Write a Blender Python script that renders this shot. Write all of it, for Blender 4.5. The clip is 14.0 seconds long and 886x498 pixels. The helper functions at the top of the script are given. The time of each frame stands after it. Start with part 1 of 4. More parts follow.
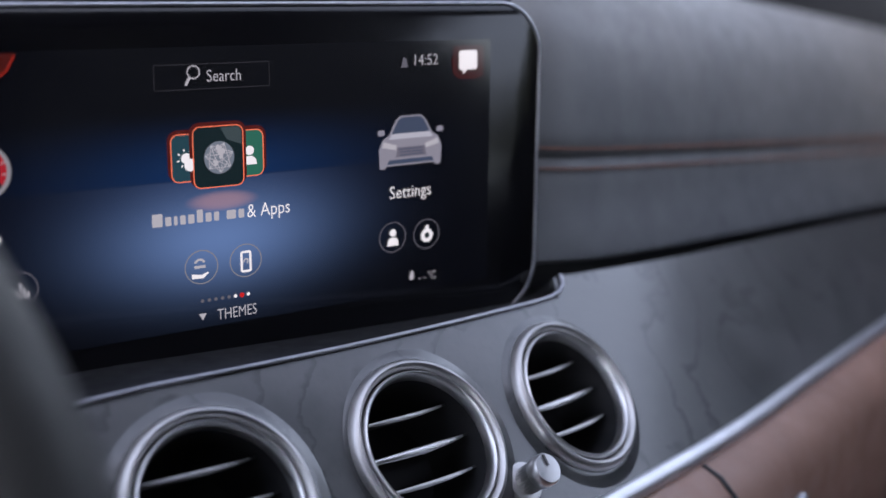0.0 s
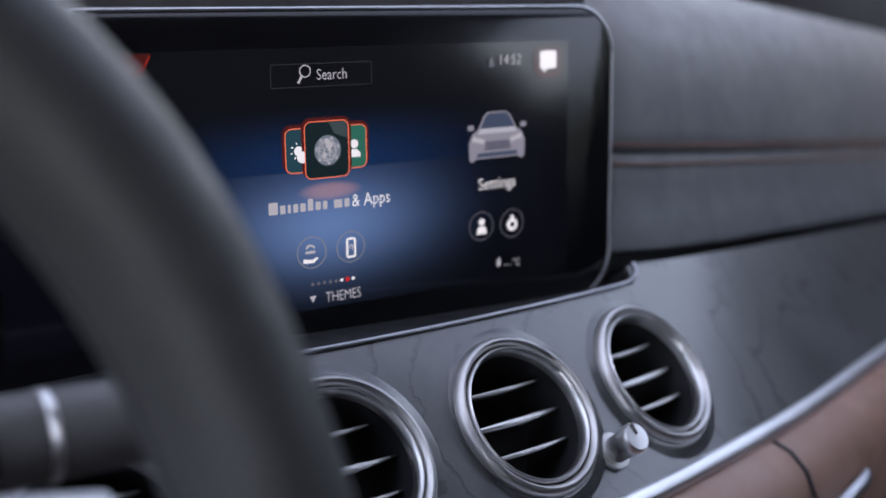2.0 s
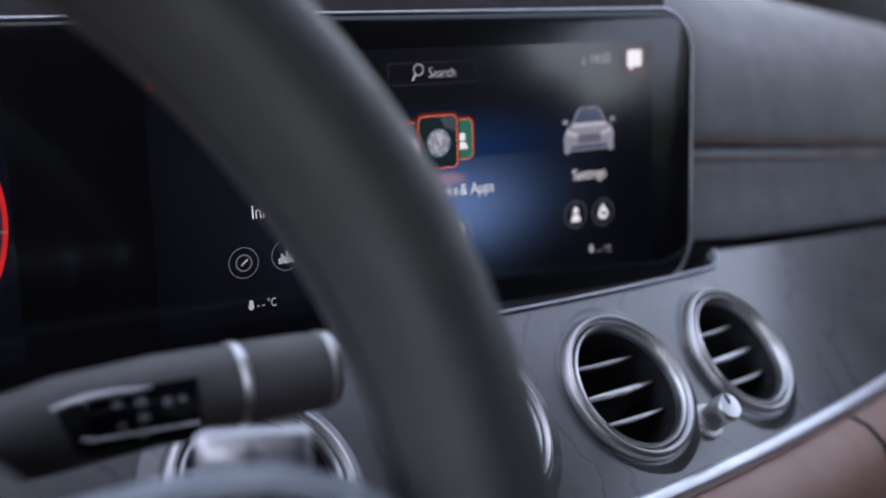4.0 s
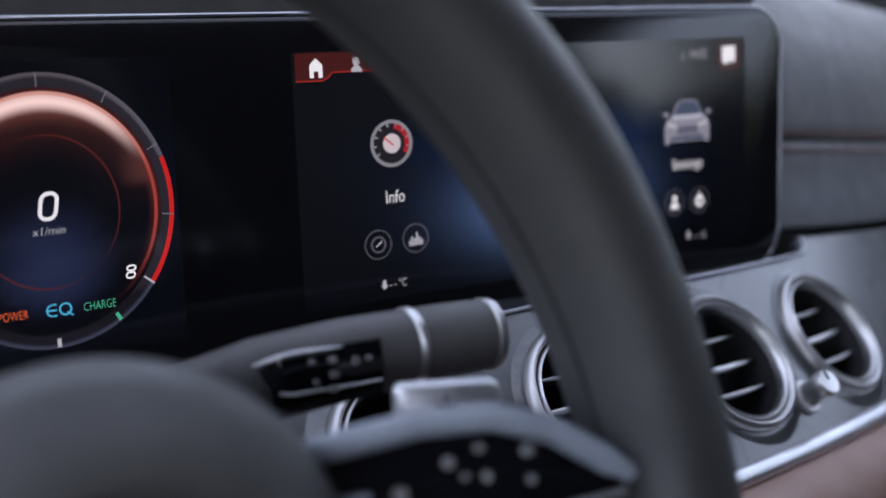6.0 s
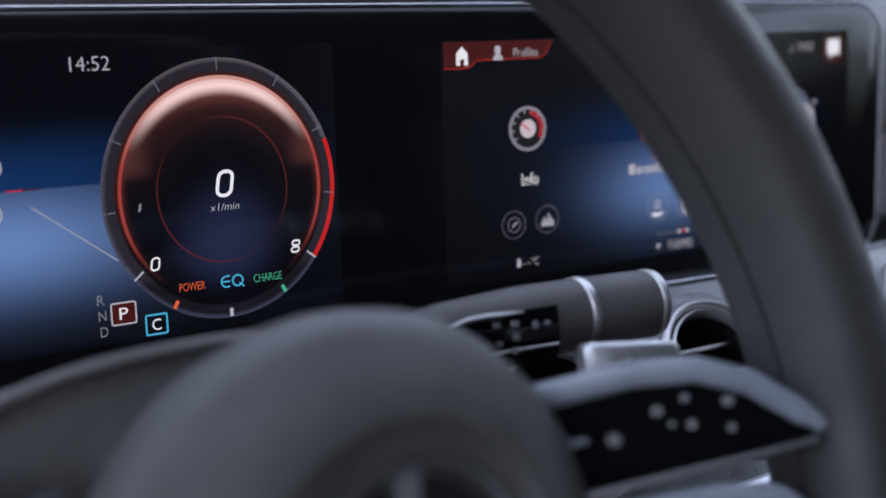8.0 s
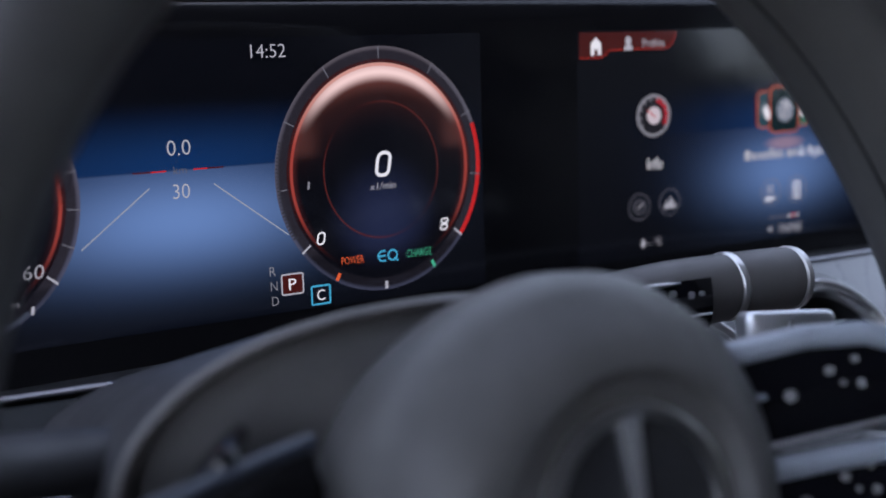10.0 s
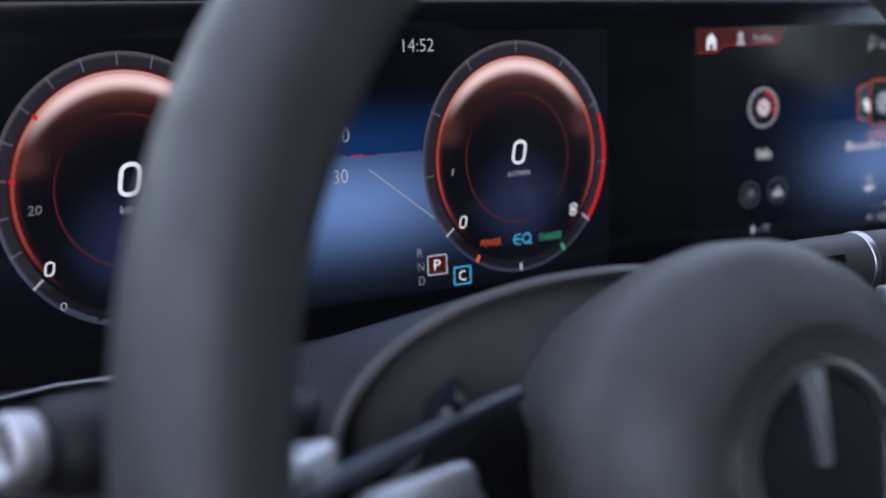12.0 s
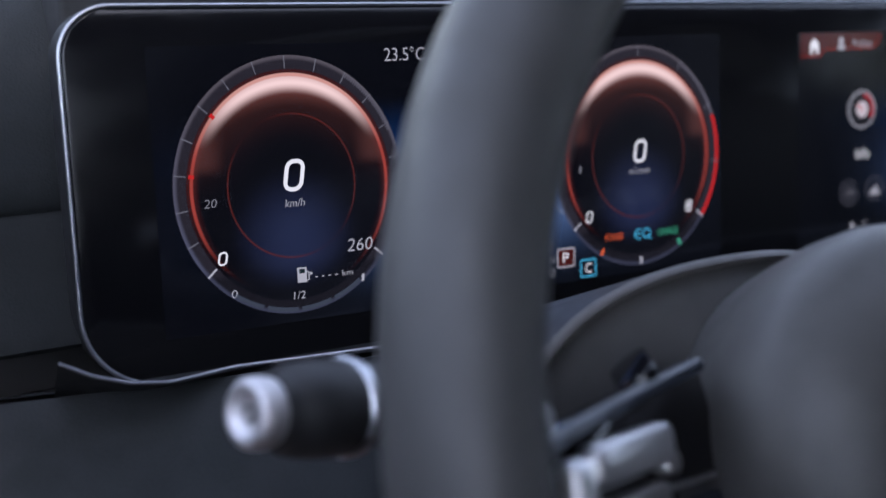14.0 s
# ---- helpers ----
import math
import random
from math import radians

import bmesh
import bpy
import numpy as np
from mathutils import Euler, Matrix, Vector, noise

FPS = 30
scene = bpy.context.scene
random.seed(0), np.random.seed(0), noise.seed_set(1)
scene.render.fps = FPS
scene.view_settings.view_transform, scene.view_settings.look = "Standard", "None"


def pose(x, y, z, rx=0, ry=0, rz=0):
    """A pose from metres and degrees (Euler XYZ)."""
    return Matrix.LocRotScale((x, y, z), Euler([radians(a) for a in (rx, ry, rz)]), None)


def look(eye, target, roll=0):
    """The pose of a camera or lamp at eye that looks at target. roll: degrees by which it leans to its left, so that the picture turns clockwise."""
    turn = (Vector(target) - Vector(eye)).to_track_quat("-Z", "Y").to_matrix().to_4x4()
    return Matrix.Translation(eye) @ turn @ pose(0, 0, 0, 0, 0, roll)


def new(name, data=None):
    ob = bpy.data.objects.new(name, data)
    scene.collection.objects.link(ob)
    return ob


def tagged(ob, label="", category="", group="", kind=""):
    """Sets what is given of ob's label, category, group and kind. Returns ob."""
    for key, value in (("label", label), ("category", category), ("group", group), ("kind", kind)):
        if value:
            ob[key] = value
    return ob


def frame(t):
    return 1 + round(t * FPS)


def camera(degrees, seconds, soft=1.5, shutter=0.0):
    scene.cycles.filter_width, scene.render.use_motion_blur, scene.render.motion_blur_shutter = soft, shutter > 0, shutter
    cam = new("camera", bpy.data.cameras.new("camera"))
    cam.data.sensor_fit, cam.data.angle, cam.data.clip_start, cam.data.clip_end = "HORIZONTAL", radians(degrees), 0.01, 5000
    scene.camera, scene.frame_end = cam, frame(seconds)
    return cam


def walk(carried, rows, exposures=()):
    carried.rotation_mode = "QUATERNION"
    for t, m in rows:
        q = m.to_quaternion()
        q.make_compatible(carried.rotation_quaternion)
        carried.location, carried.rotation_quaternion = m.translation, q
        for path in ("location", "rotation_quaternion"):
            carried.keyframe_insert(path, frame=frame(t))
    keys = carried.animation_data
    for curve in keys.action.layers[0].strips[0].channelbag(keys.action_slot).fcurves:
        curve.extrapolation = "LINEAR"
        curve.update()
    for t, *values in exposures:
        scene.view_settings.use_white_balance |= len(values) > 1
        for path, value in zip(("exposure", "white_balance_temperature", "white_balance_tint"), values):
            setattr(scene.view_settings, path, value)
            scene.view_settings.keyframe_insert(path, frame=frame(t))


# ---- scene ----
cam = camera(41.0, 14.0, soft=1.6)
# the dash frame: x along the dash, y into it, z up along the display glass, which leans back
G = pose(0, 0, 0.95, -13, 0, 0)
PATH = [
    (0, (0.045, -0.4473, 0.0858), (1.1932, 1.1244, -0.3515), 0.47),
    (0.5, (0.033, -0.4507, 0.0831), (1.1788, 1.1264, -0.3413), 0.17),
    (1, (0.02, -0.4537, 0.0801), (1.1621, 1.1293, -0.3318), -0.12),
    (1.5, (0.0075, -0.4567, 0.077), (1.1462, 1.132, -0.3225), -0.41),
    (2, (-0.0069, -0.4593, 0.0735), (1.1265, 1.1361, -0.314), -0.69),
    (2.5, (-0.02, -0.4621, 0.0704), (1.1089, 1.1392, -0.3053), -0.97),
    (5, (-0.0939, -0.4762, 0.06), (0.996, 1.1614, -0.2726), -2.14),
    (5.5, (-0.1086, -0.4758, 0.0589), (0.978, 1.1646, -0.2708), -2.16),
    (6, (-0.1248, -0.4749, 0.0578), (0.9571, 1.169, -0.2695), -2.15),
    (6.5, (-0.1405, -0.474, 0.0569), (0.9366, 1.1734, -0.2685), -2.11),
    (7, (-0.1566, -0.4723, 0.0559), (0.9136, 1.1798, -0.2685), -2.06),
    (7.5, (-0.172, -0.4707, 0.0549), (0.8913, 1.186, -0.2688), -1.99),
    (8, (-0.1886, -0.4694, 0.054), (0.8672, 1.1921, -0.2695), -1.93),
    (10.5, (-0.2664, -0.471, 0.0527), (0.7367, 1.2215, -0.2781), -1.69),
    (11, (-0.2828, -0.4713, 0.0512), (0.712, 1.227, -0.2751), -1.77),
    (11.5, (-0.2986, -0.4717, 0.0496), (0.6891, 1.2316, -0.2714), -1.87),
    (12, (-0.3134, -0.4719, 0.0482), (0.6689, 1.2358, -0.2666), -2.0),
    (12.5, (-0.3291, -0.4716, 0.0468), (0.6478, 1.2404, -0.2608), -2.12),
    (13, (-0.3456, -0.4712, 0.0456), (0.6262, 1.2451, -0.2543), -2.23),
    (13.5, (-0.3616, -0.4712, 0.0443), (0.6063, 1.2488, -0.2474), -2.3),
    (14, (-0.3776, -0.4712, 0.0432), (0.5868, 1.2521, -0.2399), -2.37),
]
walk(cam, [(t, G @ look(eye, target, roll)) for t, eye, target, roll in PATH],
     exposures=((0, 2.41, 6650, 17), (8, 2.31, 6450, 16), (14, 2.35, 6150, 16)))
cam.data.dof.use_dof = True
cam.data.dof.focus_distance = 0.502
cam.data.dof.aperture_fstop = 4.6

# ---- world and sun ----
SUN_UP, SUN_TURN = 50, 200
world = bpy.data.worlds.new("sky")
scene.world = world
world.use_nodes = True
wn = world.node_tree.nodes
sky = wn.new("ShaderNodeTexSky")
sky.sky_type, sky.sun_disc = "NISHITA", False
sky.sun_elevation, sky.sun_rotation = radians(SUN_UP), radians(SUN_TURN)
wn["Background"].inputs["Strength"].default_value = 0.13
haze = wn.new("ShaderNodeHueSaturation")
haze.inputs["Saturation"].default_value = 0.62
world.node_tree.links.new(sky.outputs[0], haze.inputs["Color"])
world.node_tree.links.new(haze.outputs[0], wn["Background"].inputs[0])
sun = new("sun", bpy.data.lights.new("sun", "SUN"))
sun.data.energy, sun.data.angle, sun.data.color = 0.8, radians(20), (1, 0.95, 0.9)
sun.matrix_world = pose(0, 0, 4, 90 - SUN_UP, 0, 180 - SUN_TURN)

# ---- materials ----


class Nodes:
    """Short forms for node trees."""

    def __init__(self, name):
        self.mat = bpy.data.materials.new(name)
        self.mat.use_nodes = True
        self.t = self.mat.node_tree
        self.p = self.t.nodes["Principled BSDF"]

    def put(self, node, key, v):
        if v is None:
            return
        if isinstance(v, bpy.types.NodeSocket):
            self.t.links.new(v, node.inputs[key])
        elif isinstance(v, (tuple, list)) and len(v) == 3 and node.inputs[key].type == "RGBA":
            node.inputs[key].default_value = (*v, 1)
        else:
            node.inputs[key].default_value = v

    def math(self, op, a, b=None, c=None, clamp=False):
        n = self.t.nodes.new("ShaderNodeMath")
        n.operation, n.use_clamp = op, clamp
        for i, v in enumerate((a, b, c)):
            self.put(n, i, v)
        return n.outputs[0]

    def ramp(self, v, lo, hi, a=0.0, b=1.0, smooth=True):
        n = self.t.nodes.new("ShaderNodeMapRange")
        n.interpolation_type = "SMOOTHSTEP" if smooth else "LINEAR"
        for k, x in zip(("Value", "From Min", "From Max", "To Min", "To Max"), (v, lo, hi, a, b)):
            self.put(n, k, x)
        return n.outputs[0]

    def mix(self, f, a, b, op="MIX"):
        n = self.t.nodes.new("ShaderNodeMix")
        n.data_type, n.blend_type = "RGBA", op
        self.put(n, 0, f)
        self.put(n, 6, a)
        self.put(n, 7, b)
        return n.outputs[2]

    def coords(self, scale=(1, 1, 1), turn=(0, 0, 0)):
        c = self.t.nodes.new("ShaderNodeTexCoord")
        m = self.t.nodes.new("ShaderNodeMapping")
        m.inputs["Scale"].default_value = scale
        m.inputs["Rotation"].default_value = [radians(a) for a in turn]
        self.t.links.new(c.outputs["Object"], m.inputs[0])
        return m.outputs[0]

    def xyz(self, v=None):
        s = self.t.nodes.new("ShaderNodeSeparateXYZ")
        self.t.links.new(v or self.coords(), s.inputs[0])
        return s.outputs

    def noise(self, scale, detail=3.0, rough=0.5, at=None, distort=0.0):
        n = self.t.nodes.new("ShaderNodeTexNoise")
        for k, x in zip(("Vector", "Scale", "Detail", "Roughness", "Distortion"), (at or self.coords(), scale, detail, rough, distort)):
            self.put(n, k, x)
        return n.outputs[0]

    def cells(self, scale, at=None, feature="F1"):
        n = self.t.nodes.new("ShaderNodeTexVoronoi")
        n.feature = feature
        self.put(n, "Vector", at or self.coords())
        self.put(n, "Scale", scale)
        return n.outputs[0]

    def bump(self, height, strength=0.3, distance=0.0005):
        n = self.t.nodes.new("ShaderNodeBump")
        self.put(n, "Height", height)
        self.put(n, "Strength", strength)
        self.put(n, "Distance", distance)
        self.t.links.new(n.outputs[0], self.p.inputs["Normal"])

    def set(self, **k):
        for key, v in k.items():
            self.put(self.p, {"color": "Base Color", "rough": "Roughness", "metal": "Metallic", "coat": "Coat Weight", "coat_rough": "Coat Roughness",
                              "glow": "Emission Color", "power": "Emission Strength", "spec": "Specular IOR Level", "sheen": "Sheen Weight",
                              "aniso": "Anisotropic"}[key], v)
        return self.mat


def leather(name, dark, light, rough=0.5, pores=900, shine=0.5):
    n = Nodes(name)
    big = n.noise(14, 4)
    fine = n.cells(pores)
    wear = n.noise(160, 3)
    c = n.mix(n.ramp(big, 0.35, 0.68), dark, light)
    c = n.mix(n.ramp(fine, 0.0, 0.55, 0.35, 0.0), c, tuple(v * 0.55 for v in dark))
    n.bump(n.math("ADD", n.math("MULTIPLY", fine, 0.7), n.math("MULTIPLY", wear, 0.5)), 0.35, 0.0004)
    return n.set(color=c, rough=n.ramp(n.noise(60, 3), 0.3, 0.7, rough - 0.07, rough + 0.09), spec=shine)


def plastic(name, color, rough=0.5, grain=1500, relief=0.12, coat=0.0):
    n = Nodes(name)
    big = n.noise(30, 3)
    c = n.mix(n.ramp(big, 0.3, 0.7), tuple(v * 0.85 for v in color), tuple(v * 1.15 for v in color))
    n.bump(n.noise(grain, 2), relief, 0.0003)
    return n.set(color=c, rough=n.ramp(n.noise(90, 2), 0.3, 0.7, max(0.03, rough - 0.05), rough + 0.06), coat=coat)


def metal(name, color, rough, brush=(60, 60, 60), relief=0.005):
    n = Nodes(name)
    g = n.noise(5, 2, 0.5, n.coords(brush))
    if relief > 0.01:
        n.bump(g, relief, 0.0002)
    c = n.mix(n.ramp(n.noise(40, 3), 0.35, 0.65), tuple(v * 0.9 for v in color), color)
    return n.set(color=c, metal=1.0, rough=n.ramp(g, 0.3, 0.7, rough * 0.93, rough * 1.08))


def glossy_black(name, color=(0.006, 0.006, 0.008), rough=0.06):
    n = Nodes(name)
    smear = n.noise(22, 4, 0.6, n.coords((1, 1, 2.5)))
    dust = n.noise(1200, 1)
    return n.set(color=n.mix(n.ramp(dust, 0.72, 0.8, 0, 0.25), color, (0.05, 0.05, 0.055)), rough=n.ramp(smear, 0.35, 0.75, rough, rough + 0.06), spec=0.45)


LIT = 0.220


def lit(name, color, power):
    """A lit part of a display: it glows behind its gloss."""
    n = Nodes(name)
    return n.set(color=(0.004, 0.004, 0.005), rough=0.12, spec=0.5, glow=color, power=power * LIT)


RIM_LEATHER = leather("rim_leather", (0.0435, 0.0420, 0.0415), (0.0600, 0.0580, 0.0570), 0.52, 1100)
PAD_LEATHER = leather("pad_leather", (0.086, 0.091, 0.097), (0.108, 0.113, 0.118), 0.50, 1000, 0.4)
HUB_PLASTIC = plastic("hub_plastic", (0.083, 0.079, 0.076), 0.5, 1700, 0.25)
BROWN_LEATHER = leather("brown_leather", (0.27, 0.150, 0.110), (0.34, 0.195, 0.145), 0.42, 1000)
COWL_PLASTIC = plastic("cowl_plastic", (0.040, 0.039, 0.041), 0.5, 1700, 0.2)
PALE_RIM = plastic("pale_rim_plastic", (0.115, 0.105, 0.098), 0.45, 1700, 0.15)
CAP_MATT = metal("matt_silver", (0.64, 0.62, 0.63), 0.58)
GREY_PLASTIC = plastic("stalk_plastic", (0.085, 0.080, 0.078), 0.48)
BLACK_PLASTIC = plastic("black_plastic", (0.012, 0.012, 0.013), 0.5)
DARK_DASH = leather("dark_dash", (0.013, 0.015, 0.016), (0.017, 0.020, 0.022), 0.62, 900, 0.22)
BACK_BLACK = plastic("back_black", (0.008, 0.008, 0.009), 0.8, 900, 0.2)
GLOSS = glossy_black("gloss_black")
COVER_GLASS = glossy_black("cover_glass", (0.004, 0.004, 0.005), 0.12)
BADGE_BLACK = plastic("badge_black", (0.022, 0.022, 0.024), 0.35, 900, 0.02)
CHROME = metal("satin_chrome", (0.60, 0.585, 0.57), 0.42)
BRIGHT = metal("bright_chrome", (0.72, 0.71, 0.70), 0.34)
CAP_SILVER = metal("cap_silver", (0.86, 0.86, 0.87), 0.42)
BRUSHED = metal("brushed_silver", (0.62, 0.61, 0.60), 0.34, (20, 300, 300), 0.15)
LIP_SILVER = metal("lip_silver", (0.42, 0.42, 0.45), 0.36)
TRIM_SILVER = metal("trim_silver", (0.48, 0.49, 0.52), 0.34)
RIBBON = metal("ribbon_silver", (0.80, 0.80, 0.82), 0.38)
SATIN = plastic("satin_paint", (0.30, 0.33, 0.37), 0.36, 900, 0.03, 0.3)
THREAD = plastic("thread", (0.19, 0.09, 0.062), 0.7)
HEADLINER = plastic("headliner", (0.007, 0.007, 0.008), 0.9, 600, 0.3)
DOOR_CARD = plastic("door_card", (0.010, 0.010, 0.011), 0.6, 600, 0.3)


def wood():
    """Grey open-pore ash: dark, wandering growth lines like contour lines, fine pores and a satin lacquer."""
    n = Nodes("open_pore_wood")
    x, _, z = n.xyz()[:3]
    sway = n.math("MULTIPLY", n.noise(10, 2, 0.5, n.coords((1, 1, 0.8))), 5.5)
    jag = n.math("MULTIPLY", n.noise(85, 3, 0.6, n.coords((0.7, 0.7, 1.3))), 0.75)
    rings = n.math("FRACT", n.math("ADD", n.math("MULTIPLY", x, 20.0), n.math("ADD", sway, jag)))
    line = n.math("MULTIPLY", n.ramp(rings, 0.80, 0.96), n.ramp(rings, 1.0, 0.98))
    fine = n.noise(520, 3, 0.6, n.coords((1, 1, 0.10)))
    cloud = n.noise(26, 4, 0.6)
    patch = n.ramp(n.noise(17, 3, 0.6, n.coords((1, 1, 1.6))), 0.40, 0.70)
    c = n.mix(n.ramp(cloud, 0.3, 0.72), (0.038, 0.039, 0.039), (0.078, 0.077, 0.076))
    c = n.mix(n.math("MULTIPLY", patch, 0.45), c, (0.050, 0.054, 0.052))
    c = n.mix(n.math("MULTIPLY", n.ramp(rings, 0.35, 0.97), 0.35), c, (0.058, 0.058, 0.060))
    c = n.mix(n.math("MULTIPLY", line, n.ramp(n.noise(30, 2), 0.35, 0.6, 0.5, 1.0)), c, (0.010, 0.010, 0.011))
    c = n.mix(n.ramp(fine, 0.55, 0.75, 0, 0.30), c, (0.030, 0.030, 0.032))
    n.bump(n.math("SUBTRACT", n.math("MULTIPLY", fine, 0.5), line), 0.22, 0.0004)
    return n.set(color=c, rough=n.ramp(cloud, 0.3, 0.7, 0.33, 0.44), spec=0.65, coat=0.95, coat_rough=0.20)


WOOD = wood()

# display light
WHITE = lit("lit_white", (0.95, 0.95, 1.0), 0.75)
SOFT_WHITE = lit("lit_soft_white", (0.85, 0.85, 0.95), 0.42)
DIM = lit("lit_dim", (0.6, 0.6, 0.75), 0.16)
GEAR_GREY = lit("lit_gear_grey", (0.7, 0.7, 0.8), 0.26)
DIMMER = lit("lit_dimmer", (0.5, 0.5, 0.62), 0.05)
TICK = lit("lit_tick", (0.6, 0.6, 0.72), 0.22)
LANE = lit("lit_lane", (0.75, 0.82, 1.0), 0.34)
RED = lit("lit_red", (1.0, 0.03, 0.03), 0.45)
DARK_RED = lit("lit_dark_red", (0.6, 0.04, 0.03), 0.10)
TAB_RED = lit("lit_tab_red", (0.5, 0.06, 0.045), 0.09)
ORANGE = lit("lit_orange", (1.0, 0.16, 0.05), 0.6)
ORANGE_RIM = lit("lit_orange_rim", (1.0, 0.22, 0.12), 0.75)
TEAL = lit("lit_teal", (0.10, 0.75, 0.45), 0.45)
CYAN = lit("lit_cyan", (0.08, 0.55, 0.85), 0.6)
ICON_BLACK = lit("lit_icon_black", (0.010, 0.030, 0.036), 0.4)
ICON_BLUE = lit("lit_icon_blue", (0.03, 0.11, 0.15), 0.4)
ICON_GREEN = lit("lit_icon_green", (0.04, 0.26, 0.18), 0.42)
CAR_GREY = lit("lit_car_grey", (0.50, 0.50, 0.62), 0.40)
CAR_DARK = lit("lit_car_dark", (0.10, 0.14, 0.24), 0.40)


def screen_picture(name, glow_x, glow_w, horizon, low, strength):
    """A night-blue picture with a horizon and a pale glow under it."""
    n = Nodes(name)
    x, _, z = n.xyz()[:3]
    dx = n.math("DIVIDE", n.math("SUBTRACT", x, glow_x), glow_w)
    under = n.ramp(z, horizon + 0.0006, horizon - 0.0006)
    side = n.math("POWER", 2.718, n.math("MULTIPLY", n.math("MULTIPLY", dx, dx), -1.0))
    dz = n.math("DIVIDE", n.math("SUBTRACT", z, low), 0.0205)
    tall = n.math("POWER", 2.718, n.math("MULTIPLY", n.math("MULTIPLY", dz, dz), -1.0))
    pale = n.math("MULTIPLY", n.math("MULTIPLY", side, tall), under)
    near = n.ramp(z, -0.052, horizon, 0.0, 1.0)
    far = n.math("MULTIPLY", n.math("SUBTRACT", 1.0, under), n.ramp(z, horizon + 0.030, horizon, 0.0, 1.0))
    wide = n.math("DIVIDE", n.math("SUBTRACT", x, glow_x), glow_w * 1.35)
    broad = n.math("POWER", 2.718, n.math("MULTIPLY", n.math("MULTIPLY", wide, wide), -1.0))
    c = n.mix(n.math("MULTIPLY", far, broad), (0.0006, 0.0008, 0.0018), (0.003, 0.020, 0.075))
    c = n.mix(n.math("MULTIPLY", n.math("MULTIPLY", near, under), broad), c, (0.006, 0.014, 0.046))
    c = n.mix(pale, c, (0.088, 0.158, 0.330))
    return n.set(color=(0.004, 0.004, 0.005), rough=0.12, spec=0.5, glow=c, power=strength * LIT)


# dials: half height, and width to height
K, FLAT = 0.0551, 0.948
REV_X, SPEED_X, DIAL_Z = 0.0010, -0.1861, 0.0008


def dial_picture():
    """The dial's lit face: a bright crescent at the top that fades to a dark red bowl."""
    n = Nodes("dial_face")
    x, _, z = n.xyz()[:3]
    X, Z = n.math("DIVIDE", x, K * FLAT), n.math("DIVIDE", z, K)

    def dist(dz):
        q = n.math("ADD", Z, dz)
        return n.math("SQRT", n.math("ADD", n.math("MULTIPLY", X, X), n.math("MULTIPLY", q, q)))

    r, low, high = dist(0.0), dist(0.075), dist(-0.02)
    # the dark well, with a blue shine at its foot
    shine = n.math("MULTIPLY", n.ramp(dist(0.42), 0.62, 0.05), n.ramp(r, 0.86, 0.6))
    c = n.mix(shine, (0.0014, 0.0015, 0.0030), (0.012, 0.017, 0.046))
    # the bowl glows from its upper edge inwards
    depth = n.math("MULTIPLY", n.ramp(low, 0.36, 0.84, 0, 1, False), n.ramp(Z, -0.12, 0.78, 0, 1, False))
    inside = n.ramp(high, 0.850, 0.835)
    c = n.mix(n.math("MULTIPLY", n.ramp(depth, 0.0, 0.62), inside), c, (0.020, 0.0066, 0.0062))
    c = n.mix(n.math("MULTIPLY", n.ramp(depth, 0.50, 1.05), inside), c, (0.130, 0.041, 0.034))
    side = n.math("MULTIPLY", n.ramp(n.math("ABSOLUTE", X), 0.52, 0.74), n.math("MULTIPLY", n.ramp(Z, 0.10, 0.22), n.ramp(Z, 0.62, 0.25)))
    c = n.mix(n.math("MULTIPLY", n.math("MULTIPLY", side, inside), 0.22), c, (0.20, 0.070, 0.060))
    crest = n.math("MULTIPLY", n.math("MULTIPLY", n.ramp(low, 0.775, 0.880), inside), n.ramp(Z, 0.30, 0.72))
    c = n.mix(crest, c, (0.88, 0.64, 0.60))
    # thin hot line round the bowl
    hot = n.math("MULTIPLY", n.ramp(r, 0.832, 0.846), n.ramp(r, 0.872, 0.858))
    tone = n.mix(n.ramp(Z, -0.75, 0.0), (0.020, 0.004, 0.004), (0.36, 0.050, 0.036))
    tone = n.mix(n.ramp(Z, 0.2, 0.75), tone, (0.72, 0.36, 0.30))
    c = n.mix(n.math("MULTIPLY", hot, n.ramp(Z, -0.80, -0.3)), c, tone)
    halo = n.math("MULTIPLY", n.ramp(r, 0.78, 0.845), n.ramp(r, 0.935, 0.860))
    c = n.mix(n.math("MULTIPLY", halo, n.ramp(Z, -0.7, 0.2, 0.0, 0.30)), c, (0.15, 0.026, 0.022))
    # inner ring, bright on two sides only
    thin = n.math("MULTIPLY", n.ramp(r, 0.545, 0.555), n.ramp(r, 0.567, 0.557))
    c = n.mix(n.math("MULTIPLY", thin, n.ramp(n.math("ABSOLUTE", n.math("ADD", n.math("MULTIPLY", X, 0.8), n.math("MULTIPLY", Z, 0.6))), 0.05, 0.50, 0.10, 0.85)), c, (0.085, 0.014, 0.012))
    # smoky track with a fine bright rim
    swept = n.ramp(Z, -0.68, -0.60, 0.35, 1.0)
    c = n.mix(n.math("MULTIPLY", n.ramp(r, 0.888, 0.900), swept), c, (0.017, 0.015, 0.021))
    up = n.ramp(Z, -0.75, 0.75, 0.0, 1.0, False)
    rim = n.math("MULTIPLY", n.ramp(r, 0.955, 0.990), n.ramp(Z, -0.70, -0.5, 0.55, 1.0))
    c = n.mix(rim, c, n.mix(up, (0.055, 0.062, 0.105), (0.075, 0.066, 0.078)))
    return n.set(color=(0.004, 0.004, 0.005), rough=0.12, spec=0.5, glow=c, power=LIT)


